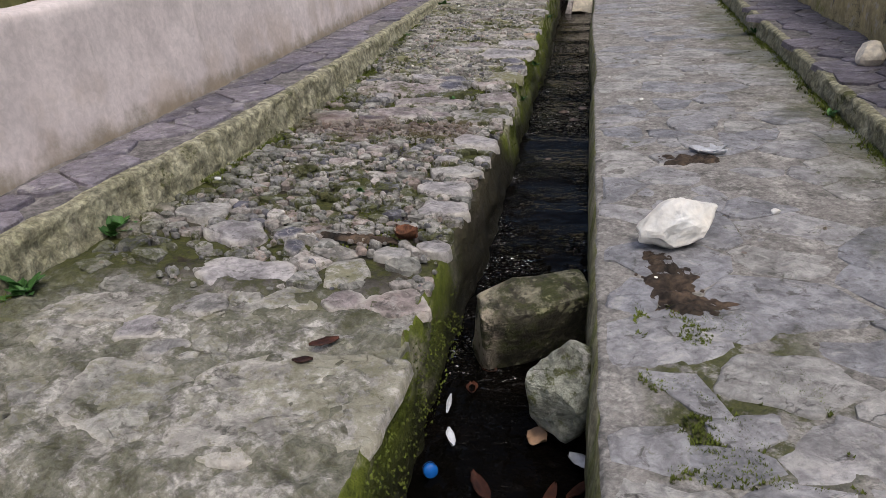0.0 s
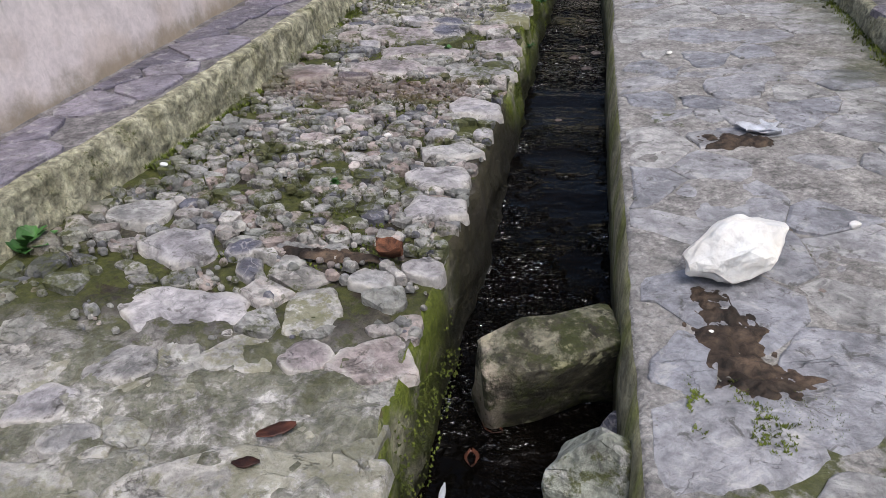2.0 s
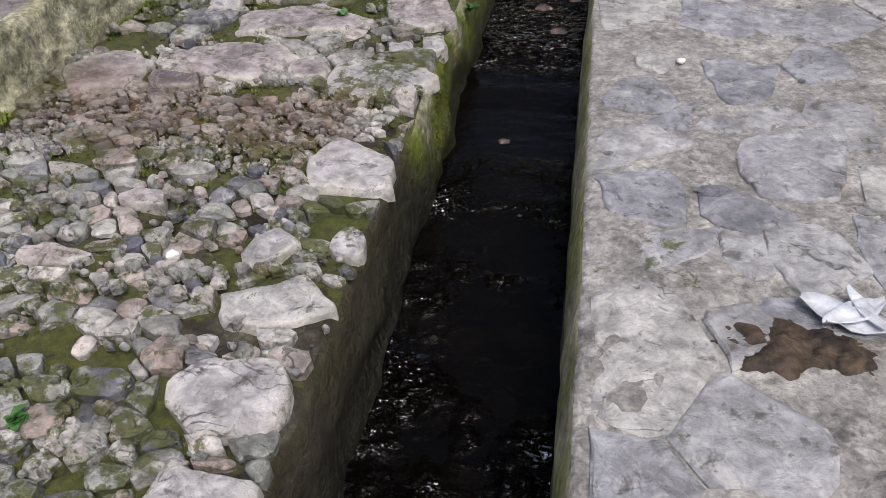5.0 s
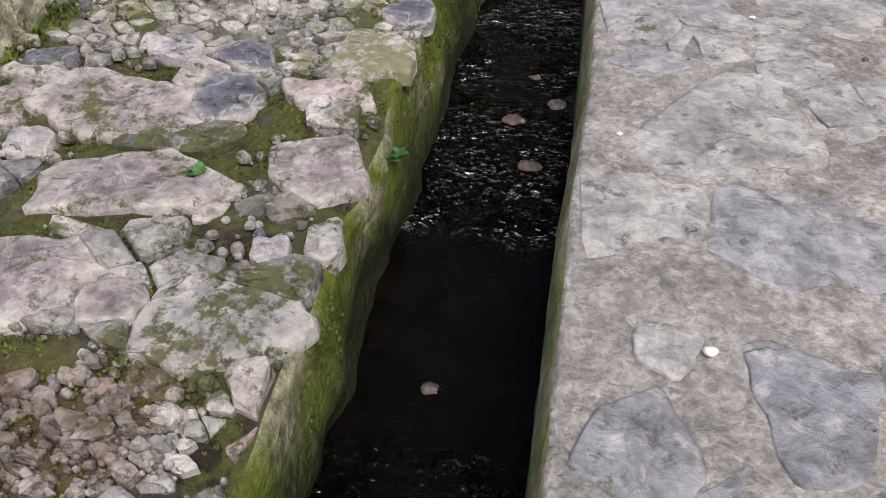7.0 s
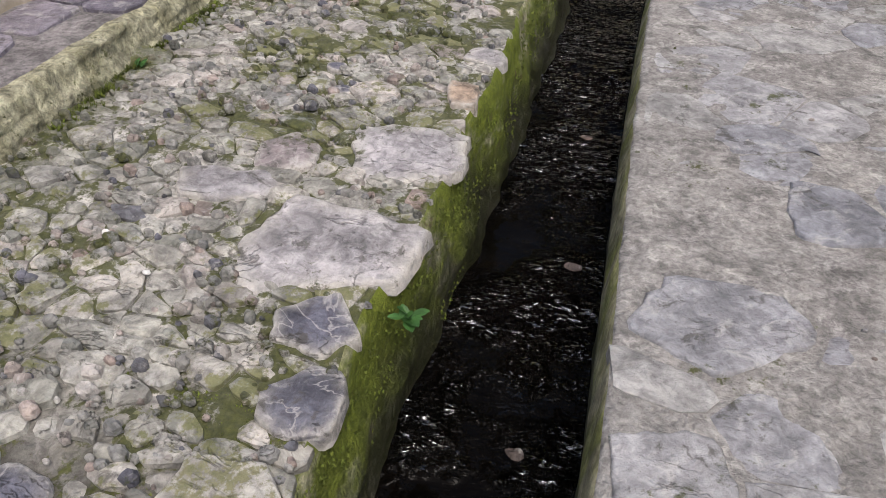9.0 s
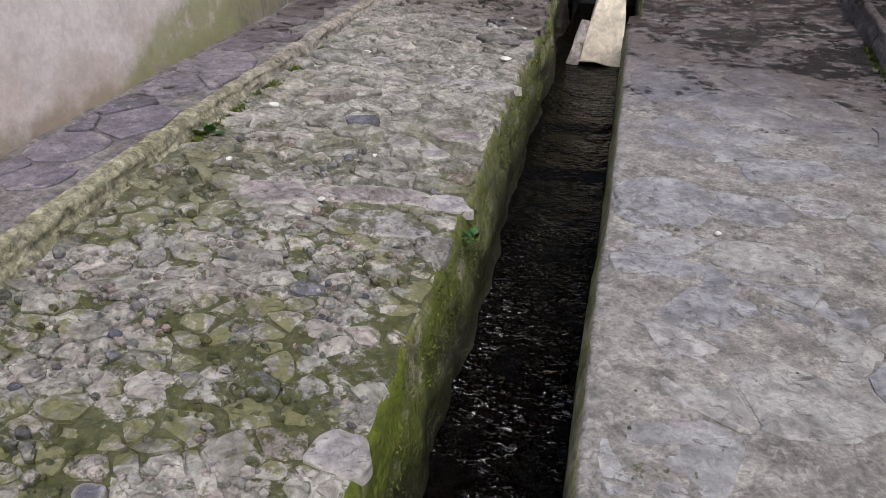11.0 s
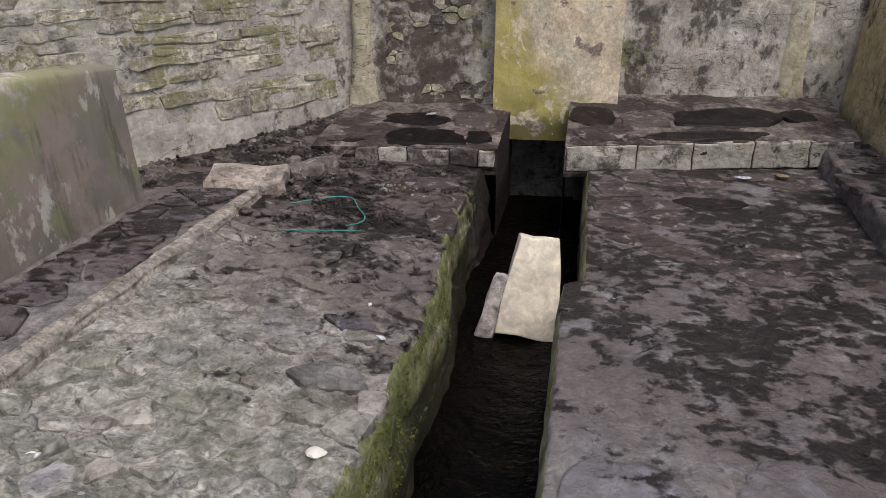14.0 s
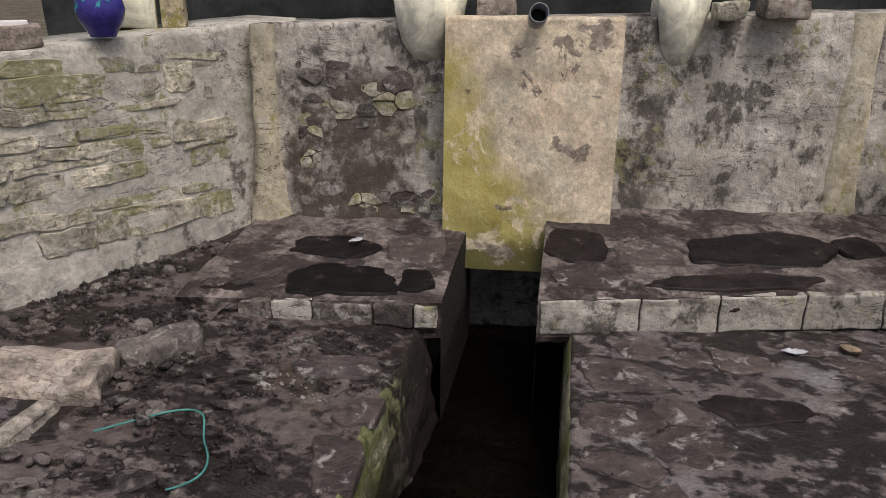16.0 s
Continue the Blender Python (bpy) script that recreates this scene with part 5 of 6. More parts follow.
# a torn plastic bag on wet silt
bag = tagged(new("torn_plastic_bag"), "torn white plastic bag lying on dark wet silt", "litter")
bag.location = (0.50, 3.26, z_right(0.5, 3.26) + 0.004)
for i, (w, l, t) in enumerate(((0.07, 0.17, 62), (0.05, 0.15, 120), (0.03, 0.12, 20))):
    f = flake("strip", (0.02 * i - 0.02, 0.012 * i, 0.004 * i), (w, l), m_white_plastic, "", 60 + i, "", 0.5, t)
    f.parent = bag
    for key in ("category", "label"):
        if key in f:
            del f[key]
# bottle cap
cap_ob = tagged(new("bottle_cap"), "blue plastic bottle cap in the channel", "bottle cap")
cap_ob.matrix_world = pose(-0.475, 1.46, -0.29, 70, 15, 20)
part("cap", lathe([(0.019, 0), (0.021, 0.004), (0.021, 0.014), (0.018, 0.018)], 24), m_blue, cap_ob)
part("ring", lathe([(0.0215, -0.004), (0.022, 0.001)], 24, closed=False), m_blue, cap_ob)


def silt(x, y, rx, ry, zf, seed, label):
    """A thin uneven spread of wet silt and rotting leaves."""
    verts, faces = [], []
    n, k = 60, 16
    for j in range(k):
        f = j / (k - 1)
        for i in range(n):
            a = 2 * math.pi * i / n
            r = f * max(0.3, 1.25 + 0.5 * fbm(math.cos(a) * 1.3 + seed, math.sin(a) * 1.3, 0, 1.2, 3))
            px, py = x + math.cos(a) * rx * r, y + math.sin(a) * ry * r
            verts.append((px, py, zf(px, py) + 0.015 - 0.022 * f * f + 0.014 * fbm(px, py, seed, 26, 4)))
    for j in range(k - 1):
        for i in range(n):
            b = (i + 1) % n
            faces.append((j * n + i, j * n + b, j * n + n + b, j * n + n + i))
    return tagged(mesh_object("silt_patch", verts, faces, m_silt, None, True), label, "silt")


silt(0.205, 2.0, 0.085, 0.17, z_right, 3, "dark wet silt in a broken joint of the flags")
silt(0.27, 1.84, 0.10, 0.075, z_right, 8, "dark wet silt in a broken joint of the flags")
silt(0.17, 2.16, 0.04, 0.07, z_right, 11, "dark wet silt in a broken joint of the flags")
silt(-0.93, 2.37, 0.15, 0.028, lambda x, y: z_left(x, y) + 0.006, 17, "dark damp soil in a hollow between the cobbles")
silt(0.46, 3.17, 0.07, 0.04, z_right, 14, "dark wet silt and leaf rot on the flags")
silt(0.36, 3.19, 0.12, 0.07, z_right, 5, "dark wet silt and leaf rot on the flags")

# cord
def cord(points, r, material, label):
    cu = bpy.data.curves.new("cord", "CURVE")
    cu.dimensions, cu.bevel_depth, cu.bevel_resolution = "3D", r, 2
    sp = cu.splines.new("NURBS")
    sp.points.add(len(points) - 1)
    for p, q in zip(sp.points, points):
        p.co = (*q, 1)
    sp.use_endpoint_u = True
    cu.materials.append(material)
    tmp = new("cord", cu)
    me = bpy.data.meshes.new_from_object(tmp)
    bpy.data.objects.remove(tmp)
    return tagged(new("cord", me), label, "cord")


cord([(x, y, z_left(x, y) + 0.022) for x, y in ((-1.56, 12.57), (-1.47, 12.66), (-1.36, 12.78), (-1.25, 12.80), (-1.20, 12.68), (-1.16, 12.60), (-1.09, 12.52), (-1.08, 12.40), (-1.16, 12.34))], 0.004, m_teal, "frayed teal cord lying over the stones")
cord([(x, y, z_left(x, y) + 0.022) for x, y in ((-1.45, 12.18), (-1.30, 12.22), (-1.17, 12.27), (-1.06, 12.30))], 0.004, m_teal, "short teal cord lying over the stones")


# weeds and moss along the kerbs
def weed(x, y, z, size, n, seed, label="small green weed with round leaves at the kerb"):
    r = random.Random(seed)
    w = tagged(new("weed"), label, "plant")
    w.location = (x, y, z)
    for i in range(n):
        a, t = r.uniform(0, 360), r.uniform(15, 70)
        l = size * r.uniform(0.5, 1)
        bm = bmesh.new()
        rows = []
        for j in range(6):
            f = j / 5
            wd = 0.32 * l * math.sin(math.pi * (0.05 + 0.9 * f)) ** 0.8
            rows.append([bm.verts.new((s * wd, f * l, 0.25 * l * f * f * -1 + 0.06 * l * abs(s))) for s in (-1, 0, 1)])
        for p, q in zip(rows, rows[1:]):
            for k in range(2):
                bm.faces.new((p[k], p[k + 1], q[k + 1], q[k]))
        ob = part("leaf", bm, m_green_leaf, w)
        ob.matrix_basis = pose(r.uniform(-0.3, 0.3) * size, r.uniform(-0.3, 0.3) * size, r.uniform(0, 0.3) * size, t, 0, a)
    return w


weed(-1.86, 2.26, 0.06, 0.08, 22, 1)
weed(-1.88, 1.74, 0.06, 0.08, 20, 2)
weed(-1.80, 8.97, 0.09, 0.10, 26, 3)
weed(-1.76, 6.9, 0.08, 0.05, 10, 4)
weed(-0.50, 8.58, -0.02, 0.05, 12, 5, "small green weed growing from the channel side")
weed(-0.49, 6.05, -0.06, 0.05, 12, 6, "small green weed growing from the channel side")
weed(-0.50, 5.02, -0.10, 0.05, 10, 7, "small green weed growing from the channel side")
weed(-0.96, 4.78, z_left(-0.96, 4.78) + 0.012, 0.035, 18, 8, "small weed growing in a joint of the cobbles")
weed(-1.05, 2.85, z_left(-1.05, 2.85) + 0.012, 0.035, 16, 9, "small weed growing in a joint of the cobbles")
weed(1.17, 3.9, 0.06, 0.05, 12, 10)
weed(1.30, 6.6, 0.05, 0.05, 12, 11)


def tufts(name, count, place, seed, label, tall=0.022):
    r = random.Random(seed)
    verts, faces = [], []
    for _ in range(count):
        x, y, z = place(r)
        for _ in range(4):
            a, h, w = r.uniform(0, 6.28), r.uniform(0.4, 1) * tall, r.uniform(0.002, 0.005)
            dx, dy = math.cos(a), math.sin(a)
            o = len(verts)
            verts += [(x - dy * w, y + dx * w, z), (x + dy * w, y - dx * w, z), (x + dx * h * 0.7, y + dy * h * 0.7, z + h)]
            faces.append((o, o + 1, o + 2))
    return tagged(mesh_object(name, verts, faces, m_moss_tuft), label, "moss", kind="stuff")


def by_left_kerb(r):
    while True:
        y = r.uniform(0.8, 10.5)
        if fbm(y, 0, 4, 1.3) > -0.1:
            break
    x = at(y, XK_Y, XK_X) + 0.015 + abs(r.gauss(0, 0.025))
    return x, y, z_left(x, y) - 0.004


def by_right_kerb(r):
    y = r.uniform(2.5, 11.5)
    x = at(y, XRK_Y, XRK_X) - abs(r.gauss(0, 0.03))
    return x, y, z_right(x, y) - 0.004


def on_face(r):
    while True:
        y, f = r.uniform(1.0, 12.0), r.uniform(0, 0.4)
        if fbm(y, f * 2, 8, 1.4) > 0.0 and not 2.4 < y < 4.2:
            break
    return edge_left(y) + 0.10 * f, y, z_left(-0.53, y) - 0.03 - f * 0.78


tufts("moss_along_left_kerb", 2600, by_left_kerb, 5, "yellow-green moss tufts along the foot of the kerb")
tufts("moss_along_right_kerb", 2200, by_right_kerb, 6, "grass and moss tufts along the foot of the kerb", 0.03)
def between_slabs(r):
    while True:
        x, y = r.uniform(-1.75, -0.56), r.uniform(2.3, 5.7)
        if fbm(x, y, 14, 1.6) > (0.1 if y < 4.1 else -0.35) and x < edge_left(y) - 0.02:
            return x, y, z_left(x, y) - 0.012


tufts("moss_between_stones", 9000, between_slabs, 8, "short green moss in the joints of the cobbles", 0.010)
def in_flag_joints(r):
    while True:
        x, y = r.uniform(0.08, 0.5), r.uniform(1.1, 1.85)
        if fbm(x, y, 33, 6) > 0.12:
            return x, y, z_right(x, y)


tufts("moss_in_flag_joints", 1200, in_flag_joints, 9, "green moss in the wide joints of the flagstones", 0.012)
tufts("moss_on_channel_side", 3500, on_face, 7, "short moss tufts on the channel's side", 0.009)

# on the wall's ledge
LEDGE = 1.365
vase = tagged(new("vase"), "blue glazed ceramic vase with painted leaves, holding dried flowers", "vase")
vase.location = (-2.28, 14.05, LEDGE)
part("body", lathe([(0.06, 0), (0.065, 0.012), (0.075, 0.03), (0.105, 0.08), (0.118, 0.13), (0.105, 0.19), (0.075, 0.235), (0.07, 0.25), (0.085, 0.275)], 28), m_vase, vase)
for i, (a, z, t) in enumerate(((-120, 0.14, 30), (-95, 0.17, -20), (-60, 0.15, 25), (-35, 0.17, -35))):
    f = flake("painted_leaf", (0, 0, 0), (0.018, 0.06), m_teal_glaze, "turquoise painted leaf", 80 + i, "", 0.1, 0)
    f.parent = vase
    if "category" in f:
        del f["category"]
    rd = 0.117 - abs(z - 0.13) * 0.25
    f.matrix_basis = pose(math.cos(radians(a)) * rd, math.sin(radians(a)) * rd, z, 90, t, a + 90)
r3 = random.Random(8)
for i in range(16):
    f = flake("dried_flower", (0, 0, 0), (r3.uniform(0.02, 0.045), r3.uniform(0.12, 0.22)), m_straw if i % 3 else m_rust, "", 100 + i, "", 0.5, 0)
    f.parent = vase
    for key in ("category", "label"):
        if key in f:
            del f[key]
    f.matrix_basis = pose(r3.uniform(-0.05, 0.05), r3.uniform(-0.05, 0.05), 0.28 + r3.uniform(-0.03, 0.06), r3.uniform(50, 130), r3.uniform(-40, 40), r3.uniform(0, 360))
block("ledge_block", (-2.60, 13.72, LEDGE - 0.05), (0.36, 0.16, 0.11), m_pale, "broken pale stone block lying on the ledge", 71, (0, 0, 52), 0.05, 0.015, 0.012)
block("white_bar", (-2.56, 13.76, LEDGE + 0.055), (0.15, 0.05, 0.03), simple("white_foam", (0.75, 0.74, 0.74), 0.7, 0.08), "short white bar lying on the stone block", 72, (0, 0, 46), 0.0, 0.002, 0.006, "litter")
block("pink_bar", (-2.66, 13.64, LEDGE + 0.055), (0.09, 0.04, 0.02), simple("pale_pink_foam", (0.62, 0.46, 0.46), 0.7, 0.08), "small pale pink bar lying on the stone block", 73, (0, 0, 60), 0.0, 0.002, 0.005, "litter")
for (px, py, m, l) in ((-2.86, 13.30, m_magenta, "magenta plastic cup standing on the ledge"), (-2.95, 13.14, simple("red_plastic", (0.4, 0.03, 0.04), 0.4), "red plastic cup standing on the ledge")):
    cup = tagged(new("cup"), l, "cup", "cups on the ledge")
    cup.location = (px, py, LEDGE - 0.075)
    part("body", lathe([(0.03, 0), (0.033, 0.01), (0.042, 0.11), (0.04, 0.112)], 20), m, cup)
    part("rim", lathe([(0.042, 0.108), (0.045, 0.112), (0.042, 0.116)], 20, closed=False), m, cup)
spout = tagged(new("drain_pipe"), "short grey plastic pipe end set in a notch of the panel", "pipe")
spout.matrix_world = pose(-0.17, 14.72, 1.455, 78, 0, 6)
part("tube", lathe([(0.045, -0.02), (0.05, -0.02), (0.05, 0.20), (0.045, 0.20), (0.043, -0.015)], 24, closed=False), m_pvc, spout)
# disc added in the tube, its black standing for the shade inside
part("plug", lathe([(0.044, 0.02), (0.044, 0.05)], 24), m_void, spout, "near-black disc for the shade inside the pipe")
block("ledge_block", (-0.42, 15.02, 1.42), (0.22, 0.16, 0.2), m_pale, "pinkish stone block on top of the panel", 74, (0, 0, 5), 0.0, 0.012, 0.012)
block("ledge_block", (1.15, 15.05, 1.46), (0.24, 0.16, 0.10), m_pale, "pale stone block lying on the wall's top", 75, (0, 0, 6), 0.0, 0.015, 0.015)
block("ledge_block", (0.86, 15.0, 1.45), (0.16, 0.16, 0.09), m_wallstone, "grey stone block lying on the wall's top", 76, (0, 0, 6), 0.0, 0.015, 0.015)
block("ledge_post", (-2.22, 14.66, 1.36), (0.14, 0.14, 0.75), m_ochre, "worn ochre post standing on the ledge", 77, (0, 0, 20), 0.0, 0.015, 0.02, "post")
block("ledge_post", (-2.42, 14.56, 1.36), (0.26, 0.14, 0.75), m_white_paint, "whitewashed post standing on the ledge", 78, (0, 0, 30), 0.0, 0.015, 0.02, "post")

# ---------------------------------------------------------------- stones of pavements and walls
rng = random.Random(4)
# x, y, half width, half length, turn, material
NEAR_SLABS = [
    (-1.25, 1.27, 0.18, 0.16, 0.0, m_mossy), (-0.80, 1.36, 0.29, 0.25, 0.3, m_mossy), (-1.25, 1.54, 0.06, 0.045, 0.5, m_grey), (-1.38, 1.62, 0.07, 0.075, 0.2, m_light), (-1.60, 1.70, 0.19, 0.11, 0.1, m_mossy), (-1.27, 1.78, 0.09, 0.075, 0.1, m_grey),
    (-0.82, 1.89, 0.07, 0.06, 0.5, m_pink), (-0.65, 1.91, 0.105, 0.09, 0.3, m_pink), (-1.22, 2.01, 0.17, 0.12, 0.1, m_light), (-0.88, 2.08, 0.08, 0.10, 0.3, m_mossy), (-1.00, 1.86, 0.09, 0.08, 0.1, m_mossy), (-1.13, 2.25, 0.045, 0.06, 0.2, m_dark), (-0.75, 2.25, 0.07, 0.045, 0.0, m_grey),
]
PEBBLE_SLABS = [
    (-1.40, 2.33, 0.13, 0.12, 0.3, m_light), (-1.65, 2.55, 0.12, 0.10, 0.1, m_grey), (-0.61, 2.34, 0.075, 0.06, 0.3, m_light), (-1.20, 2.37, 0.06, 0.05, 0.0, m_dark), (-0.65, 2.73, 0.12, 0.09, 0.25, m_light), (-0.69, 2.98, 0.135, 0.09, 0.2, m_light), (-0.68, 3.25, 0.15, 0.085, 0.25, m_grey),
    (-0.58, 3.48, 0.045, 0.05, 0.0, m_light), (-0.76, 3.42, 0.05, 0.08, -0.5, m_light), (-0.66, 3.80, 0.125, 0.15, 0.3, m_light), (-1.25, 3.30, 0.08, 0.045, 0.1, m_pink), (-1.15, 3.55, 0.07, 0.04, 0.0, m_pink),
]
MIDDLE_SLABS = [
    (-1.60, 4.17, 0.11, 0.13, 0.4, m_pink), (-1.36, 4.17, 0.09, 0.06, 0.0, m_dark), (-0.70, 4.31, 0.18, 0.10, 0.4, m_grey), (-0.94, 4.33, 0.065, 0.055, 0.3, m_pink), (-1.21, 4.35, 0.185, 0.12, 0.2, m_pink), (-0.68, 4.55, 0.04, 0.05, 0.3, m_light), (-0.58, 4.61, 0.055, 0.06, 0.3, m_grey), (-1.13, 4.70, 0.25, 0.145, 0.35, m_pink), (-1.44, 4.80, 0.055, 0.06, 0.5, m_light),
    (-0.68, 4.90, 0.14, 0.13, 0.4, m_pink), (-1.29, 5.01, 0.25, 0.125, 0.05, m_pink), (-1.02, 5.11, 0.10, 0.10, -0.2, m_dark), (-0.76, 5.21, 0.15, 0.06, 0.1, m_pink), (-1.27, 5.31, 0.08, 0.06, 0.1, m_light), (-1.04, 5.34, 0.10, 0.085, 0.0, m_dark), (-1.60, 4.95, 0.08, 0.10, 0.1, m_pink),
]
FAR_SLABS = [
    (-0.66, 5.43, 0.12, 0.10, 0.3, m_mossy), (-0.61, 5.70, 0.08, 0.08, 0.4, m_dark), (-0.66, 5.91, 0.10, 0.085, 0.3, m_dark), (-0.76, 6.21, 0.225, 0.185, 0.2, m_light), (-1.12, 6.35, 0.13, 0.08, 0.2, m_light), (-1.02, 6.56, 0.10, 0.10, 0.3, m_pink), (-0.70, 6.68, 0.155, 0.145, 0.2, m_light), (-0.605, 7.08, 0.07, 0.10, 0.1, m_orange), (-0.60, 7.42, 0.075, 0.07, 0.0, m_light), (-1.10, 7.15, 0.04, 0.035, 0.0, m_dark), (-1.02, 7.0, 0.035, 0.03, 0.0, m_dark),
    (-1.25, 8.57, 0.15, 0.095, 0.2, m_pink), (-0.88, 8.68, 0.22, 0.065, 0.2, m_pink), (-0.62, 8.70, 0.085, 0.065, 0.2, m_light), (-0.82, 8.47, 0.20, 0.08, 0.0, m_grey),
]
SPRING_SLABS = [
    (-0.77, 9.12, 0.075, 0.06, 0.4, m_light), (-0.92, 9.16, 0.07, 0.07, 0.3, m_grey), (-0.73, 9.34, 0.15, 0.085, 0.1, m_pink), (-0.85, 10.07, 0.28, 0.085, 0.1, m_grey), (-1.40, 10.28, 0.08, 0.08, 0.1, m_light), (-0.71, 11.82, 0.125, 0.10, 0.4, m_dark), (-1.1, 11.3, 0.15, 0.10, 0.1, m_grey), (-0.69, 12.66, 0.10, 0.16, 0.2, m_brownflag), (-0.71, 12.98, 0.10, 0.10, 0.3, m_brownflag), (-0.88, 13.27, 0.20, 0.09, 0.2, m_brownflag),
]
SLABS = NEAR_SLABS + PEBBLE_SLABS + MIDDLE_SLABS + FAR_SLABS + SPRING_SLABS
SIZE_Y = (-2, 1.0, 1.9, 2.4, 3.75, 3.8, 4.12, 4.2, 5.2, 5.3, 5.9, 6.4, 8.4, 9.0, 10.5, 12.0, 12.6, 14)
SIZE_R = (0.09, 0.09, 0.06, 0.034, 0.030, 0.020, 0.020, 0.070, 0.075, 0.032, 0.036, 0.043, 0.046, 0.052, 0.056, 0.052, 0.03, 0.028)


def left_size(x, y):
    return at(y, SIZE_Y, SIZE_R) * (1.0 + 0.35 * nz(x * 2.0, y * 2.0, 1))


def left_bank(y0, y1, stretch, keep):
    """The irregular stones of one stretch of the bank; keep(x, y): the share that shows above the bed."""
    cells = mosaic(rng, -1.86, -0.55, y0, y1, left_size, stretch, [s[:5] for s in SLABS])
    cells = [(c, r, [(min(p[0], edge_left(p[1]) - 0.012), p[1]) for p in poly]) for c, r, poly in cells]
    return [c for c in cells if at(c[0][1], XK_Y, XK_X) + 0.02 < c[0][0] < edge_left(c[0][1]) - 0.02 and rng.random() < keep(*c[0])]


near_cells = left_bank(0.3, 5.3, 0.85, lambda x, y: 0.0 if nz(x * 3, y * 3, 9) > 0.42 else 0.5 if y < 2.0 else 0.74 if y < 4.15 else 0.62)
middle_cells = left_bank(5.3, 8.7, 0.75, lambda x, y: 0.86)
far_cells = left_bank(8.7, 13.6, 0.6, lambda x, y: 0.62 if y < 12.4 else 0.25)
for s in SLABS:
    grow = 1.14 if 4.0 < s[1] < 7.0 else 1.04
    poly = slab_outline((s[0], s[1], s[2] * grow, s[3] * grow, s[4]), rng, lambda v: edge_left(v) + 0.014)
    high = at(s[1], (1.9, 2.1, 4.1, 4.2, 5.4, 5.6, 8.9, 9.1), (0.012, 0.017, 0.018, 0.026, 0.026, 0.018, 0.016, 0.012))
    verts, faces = slab_geo(rng, poly, high * rng.uniform(0.8, 1.2), -0.004, flat_left)
    mesh_object("slab", verts, faces, s[5], paving_left, True, flat_left(s[0], s[1])[0], rim_of(verts) if s[1] < 11 else None)


def left_high(c, r):
    calm = 1.35 if 8.7 < c[1] < 12.4 else 1.0 if c[1] > 5.3 else 1.15
    return min(0.023, 0.27 * r + 0.004) * calm * rng.uniform(0.6, 1.35)


def shape(c, r):
    return dict(cut=0.22, inset=0.26, dome=0.25) if r < 0.05 else dict(cut=0.12, inset=0.12, dome=0.06)


def joint(c, r):
    return rng.uniform(0.05, 0.22) * r + 0.001 if r < 0.058 else rng.uniform(0.02, 0.12) * r


lay(near_cells, rng, flat_left, paving_left, "stone", "pebbles", lambda c, r: m_mossy if c[1] < 1.95 else m_pebble, left_high, 120, joint, 0.026, None, m_pebble,
    lambda c, r: rng.uniform(-0.024, -0.010) if c[1] < 1.95 else rng.uniform(-0.014, 0.004), tilt=0.14, adapt=shape)
lay(middle_cells, rng, flat_left, paving_left, "stone", "pebbles", lambda c, r: m_pebble if rng.random() < 0.25 else m_cobble, left_high, 90, joint, 0.03, None, m_cobble,
    lambda c, r: rng.uniform(-0.014, 0.0), tilt=0.16, adapt=shape)
lay(far_cells, rng, flat_left, paving_left, "stone", "pebbles", lambda c, r: m_pebble if rng.random() < 0.2 else m_cobble, left_high, 90, joint, 0.03, None, m_cobble,
    lambda c, r: rng.uniform(-0.015, 0.004), tilt=0.18, adapt=shape)

# small pebbles and chips strewn between and over the stones
def strew(name, count, area, zf, radius, material, parent, seed):
    r = random.Random(seed)
    verts, faces = [], []
    for _ in range(count):
        x, y = r.uniform(area[0], area[1]), r.uniform(area[2], area[3])
        if x > edge_left(y) - 0.02 and x < 0.05 or nz(x * 4, y * 4, 21) < -0.15 or any(inside(q, x, y) < 1.1 for q in SLABS):
            continue
        s = radius * r.choice((0.4, 0.6, 0.8, 1.0, 1.5))
        a0, o, n = r.uniform(0, 6), len(verts), 7
        k = [r.uniform(0.7, 1.25) for _ in range(n)]
        z = zf(x, y) + r.uniform(-0.2, 0.6) * s
        for f, hh in ((1.0, -0.5), (1.0, 0.25), (0.62, 0.7)):
            verts += [(x + s * f * k[i] * math.cos(a0 + 6.283 * i / n), y + 0.8 * s * f * k[i] * math.sin(a0 + 6.283 * i / n), z + hh * s * (0.8 + 0.3 * k[i])) for i in range(n)]
        for lv in range(2):
            faces += [(o + lv * n + i, o + lv * n + (i + 1) % n, o + lv * n + n + (i + 1) % n, o + lv * n + n + i) for i in range(n)]
        faces.append(tuple(range(o + 2 * n, o + 3 * n)))
    tagged(mesh_object(name, verts, faces, material, parent, False), kind="stuff")


strew("gravel", 5200, (-1.78, -0.55, 1.9, 9.0), lambda x, y: z_left(x, y) + 0.002, 0.014, m_pebble, paving_left, 3)
strew("brown_gravel", 1900, (-1.7, -0.66, 3.7, 4.25), z_left, 0.008, m_pebble, paving_left, 4)
strew("silt_gravel", 3600, (-1.72, -0.6, 11.6, 13.6), z_left, 0.006, m_pebble, paving_left, 5)
ground_rubble = bpy.data.objects["ground_rubble"]
strew("gravel", 4200, (-2.75, -1.6, 12.4, 14.4), z_rubble, 0.012, m_pebble, ground_rubble, 8)
strew("broken_stones", 60, (-2.6, -1.6, 12.5, 14.2), z_rubble, 0.024, m_darkstone, ground_rubble, 9)
strew("chips", 260, (0.03, 1.2, 1.0, 13.7), z_right, 0.006, m_pebble, paving_right, 6)

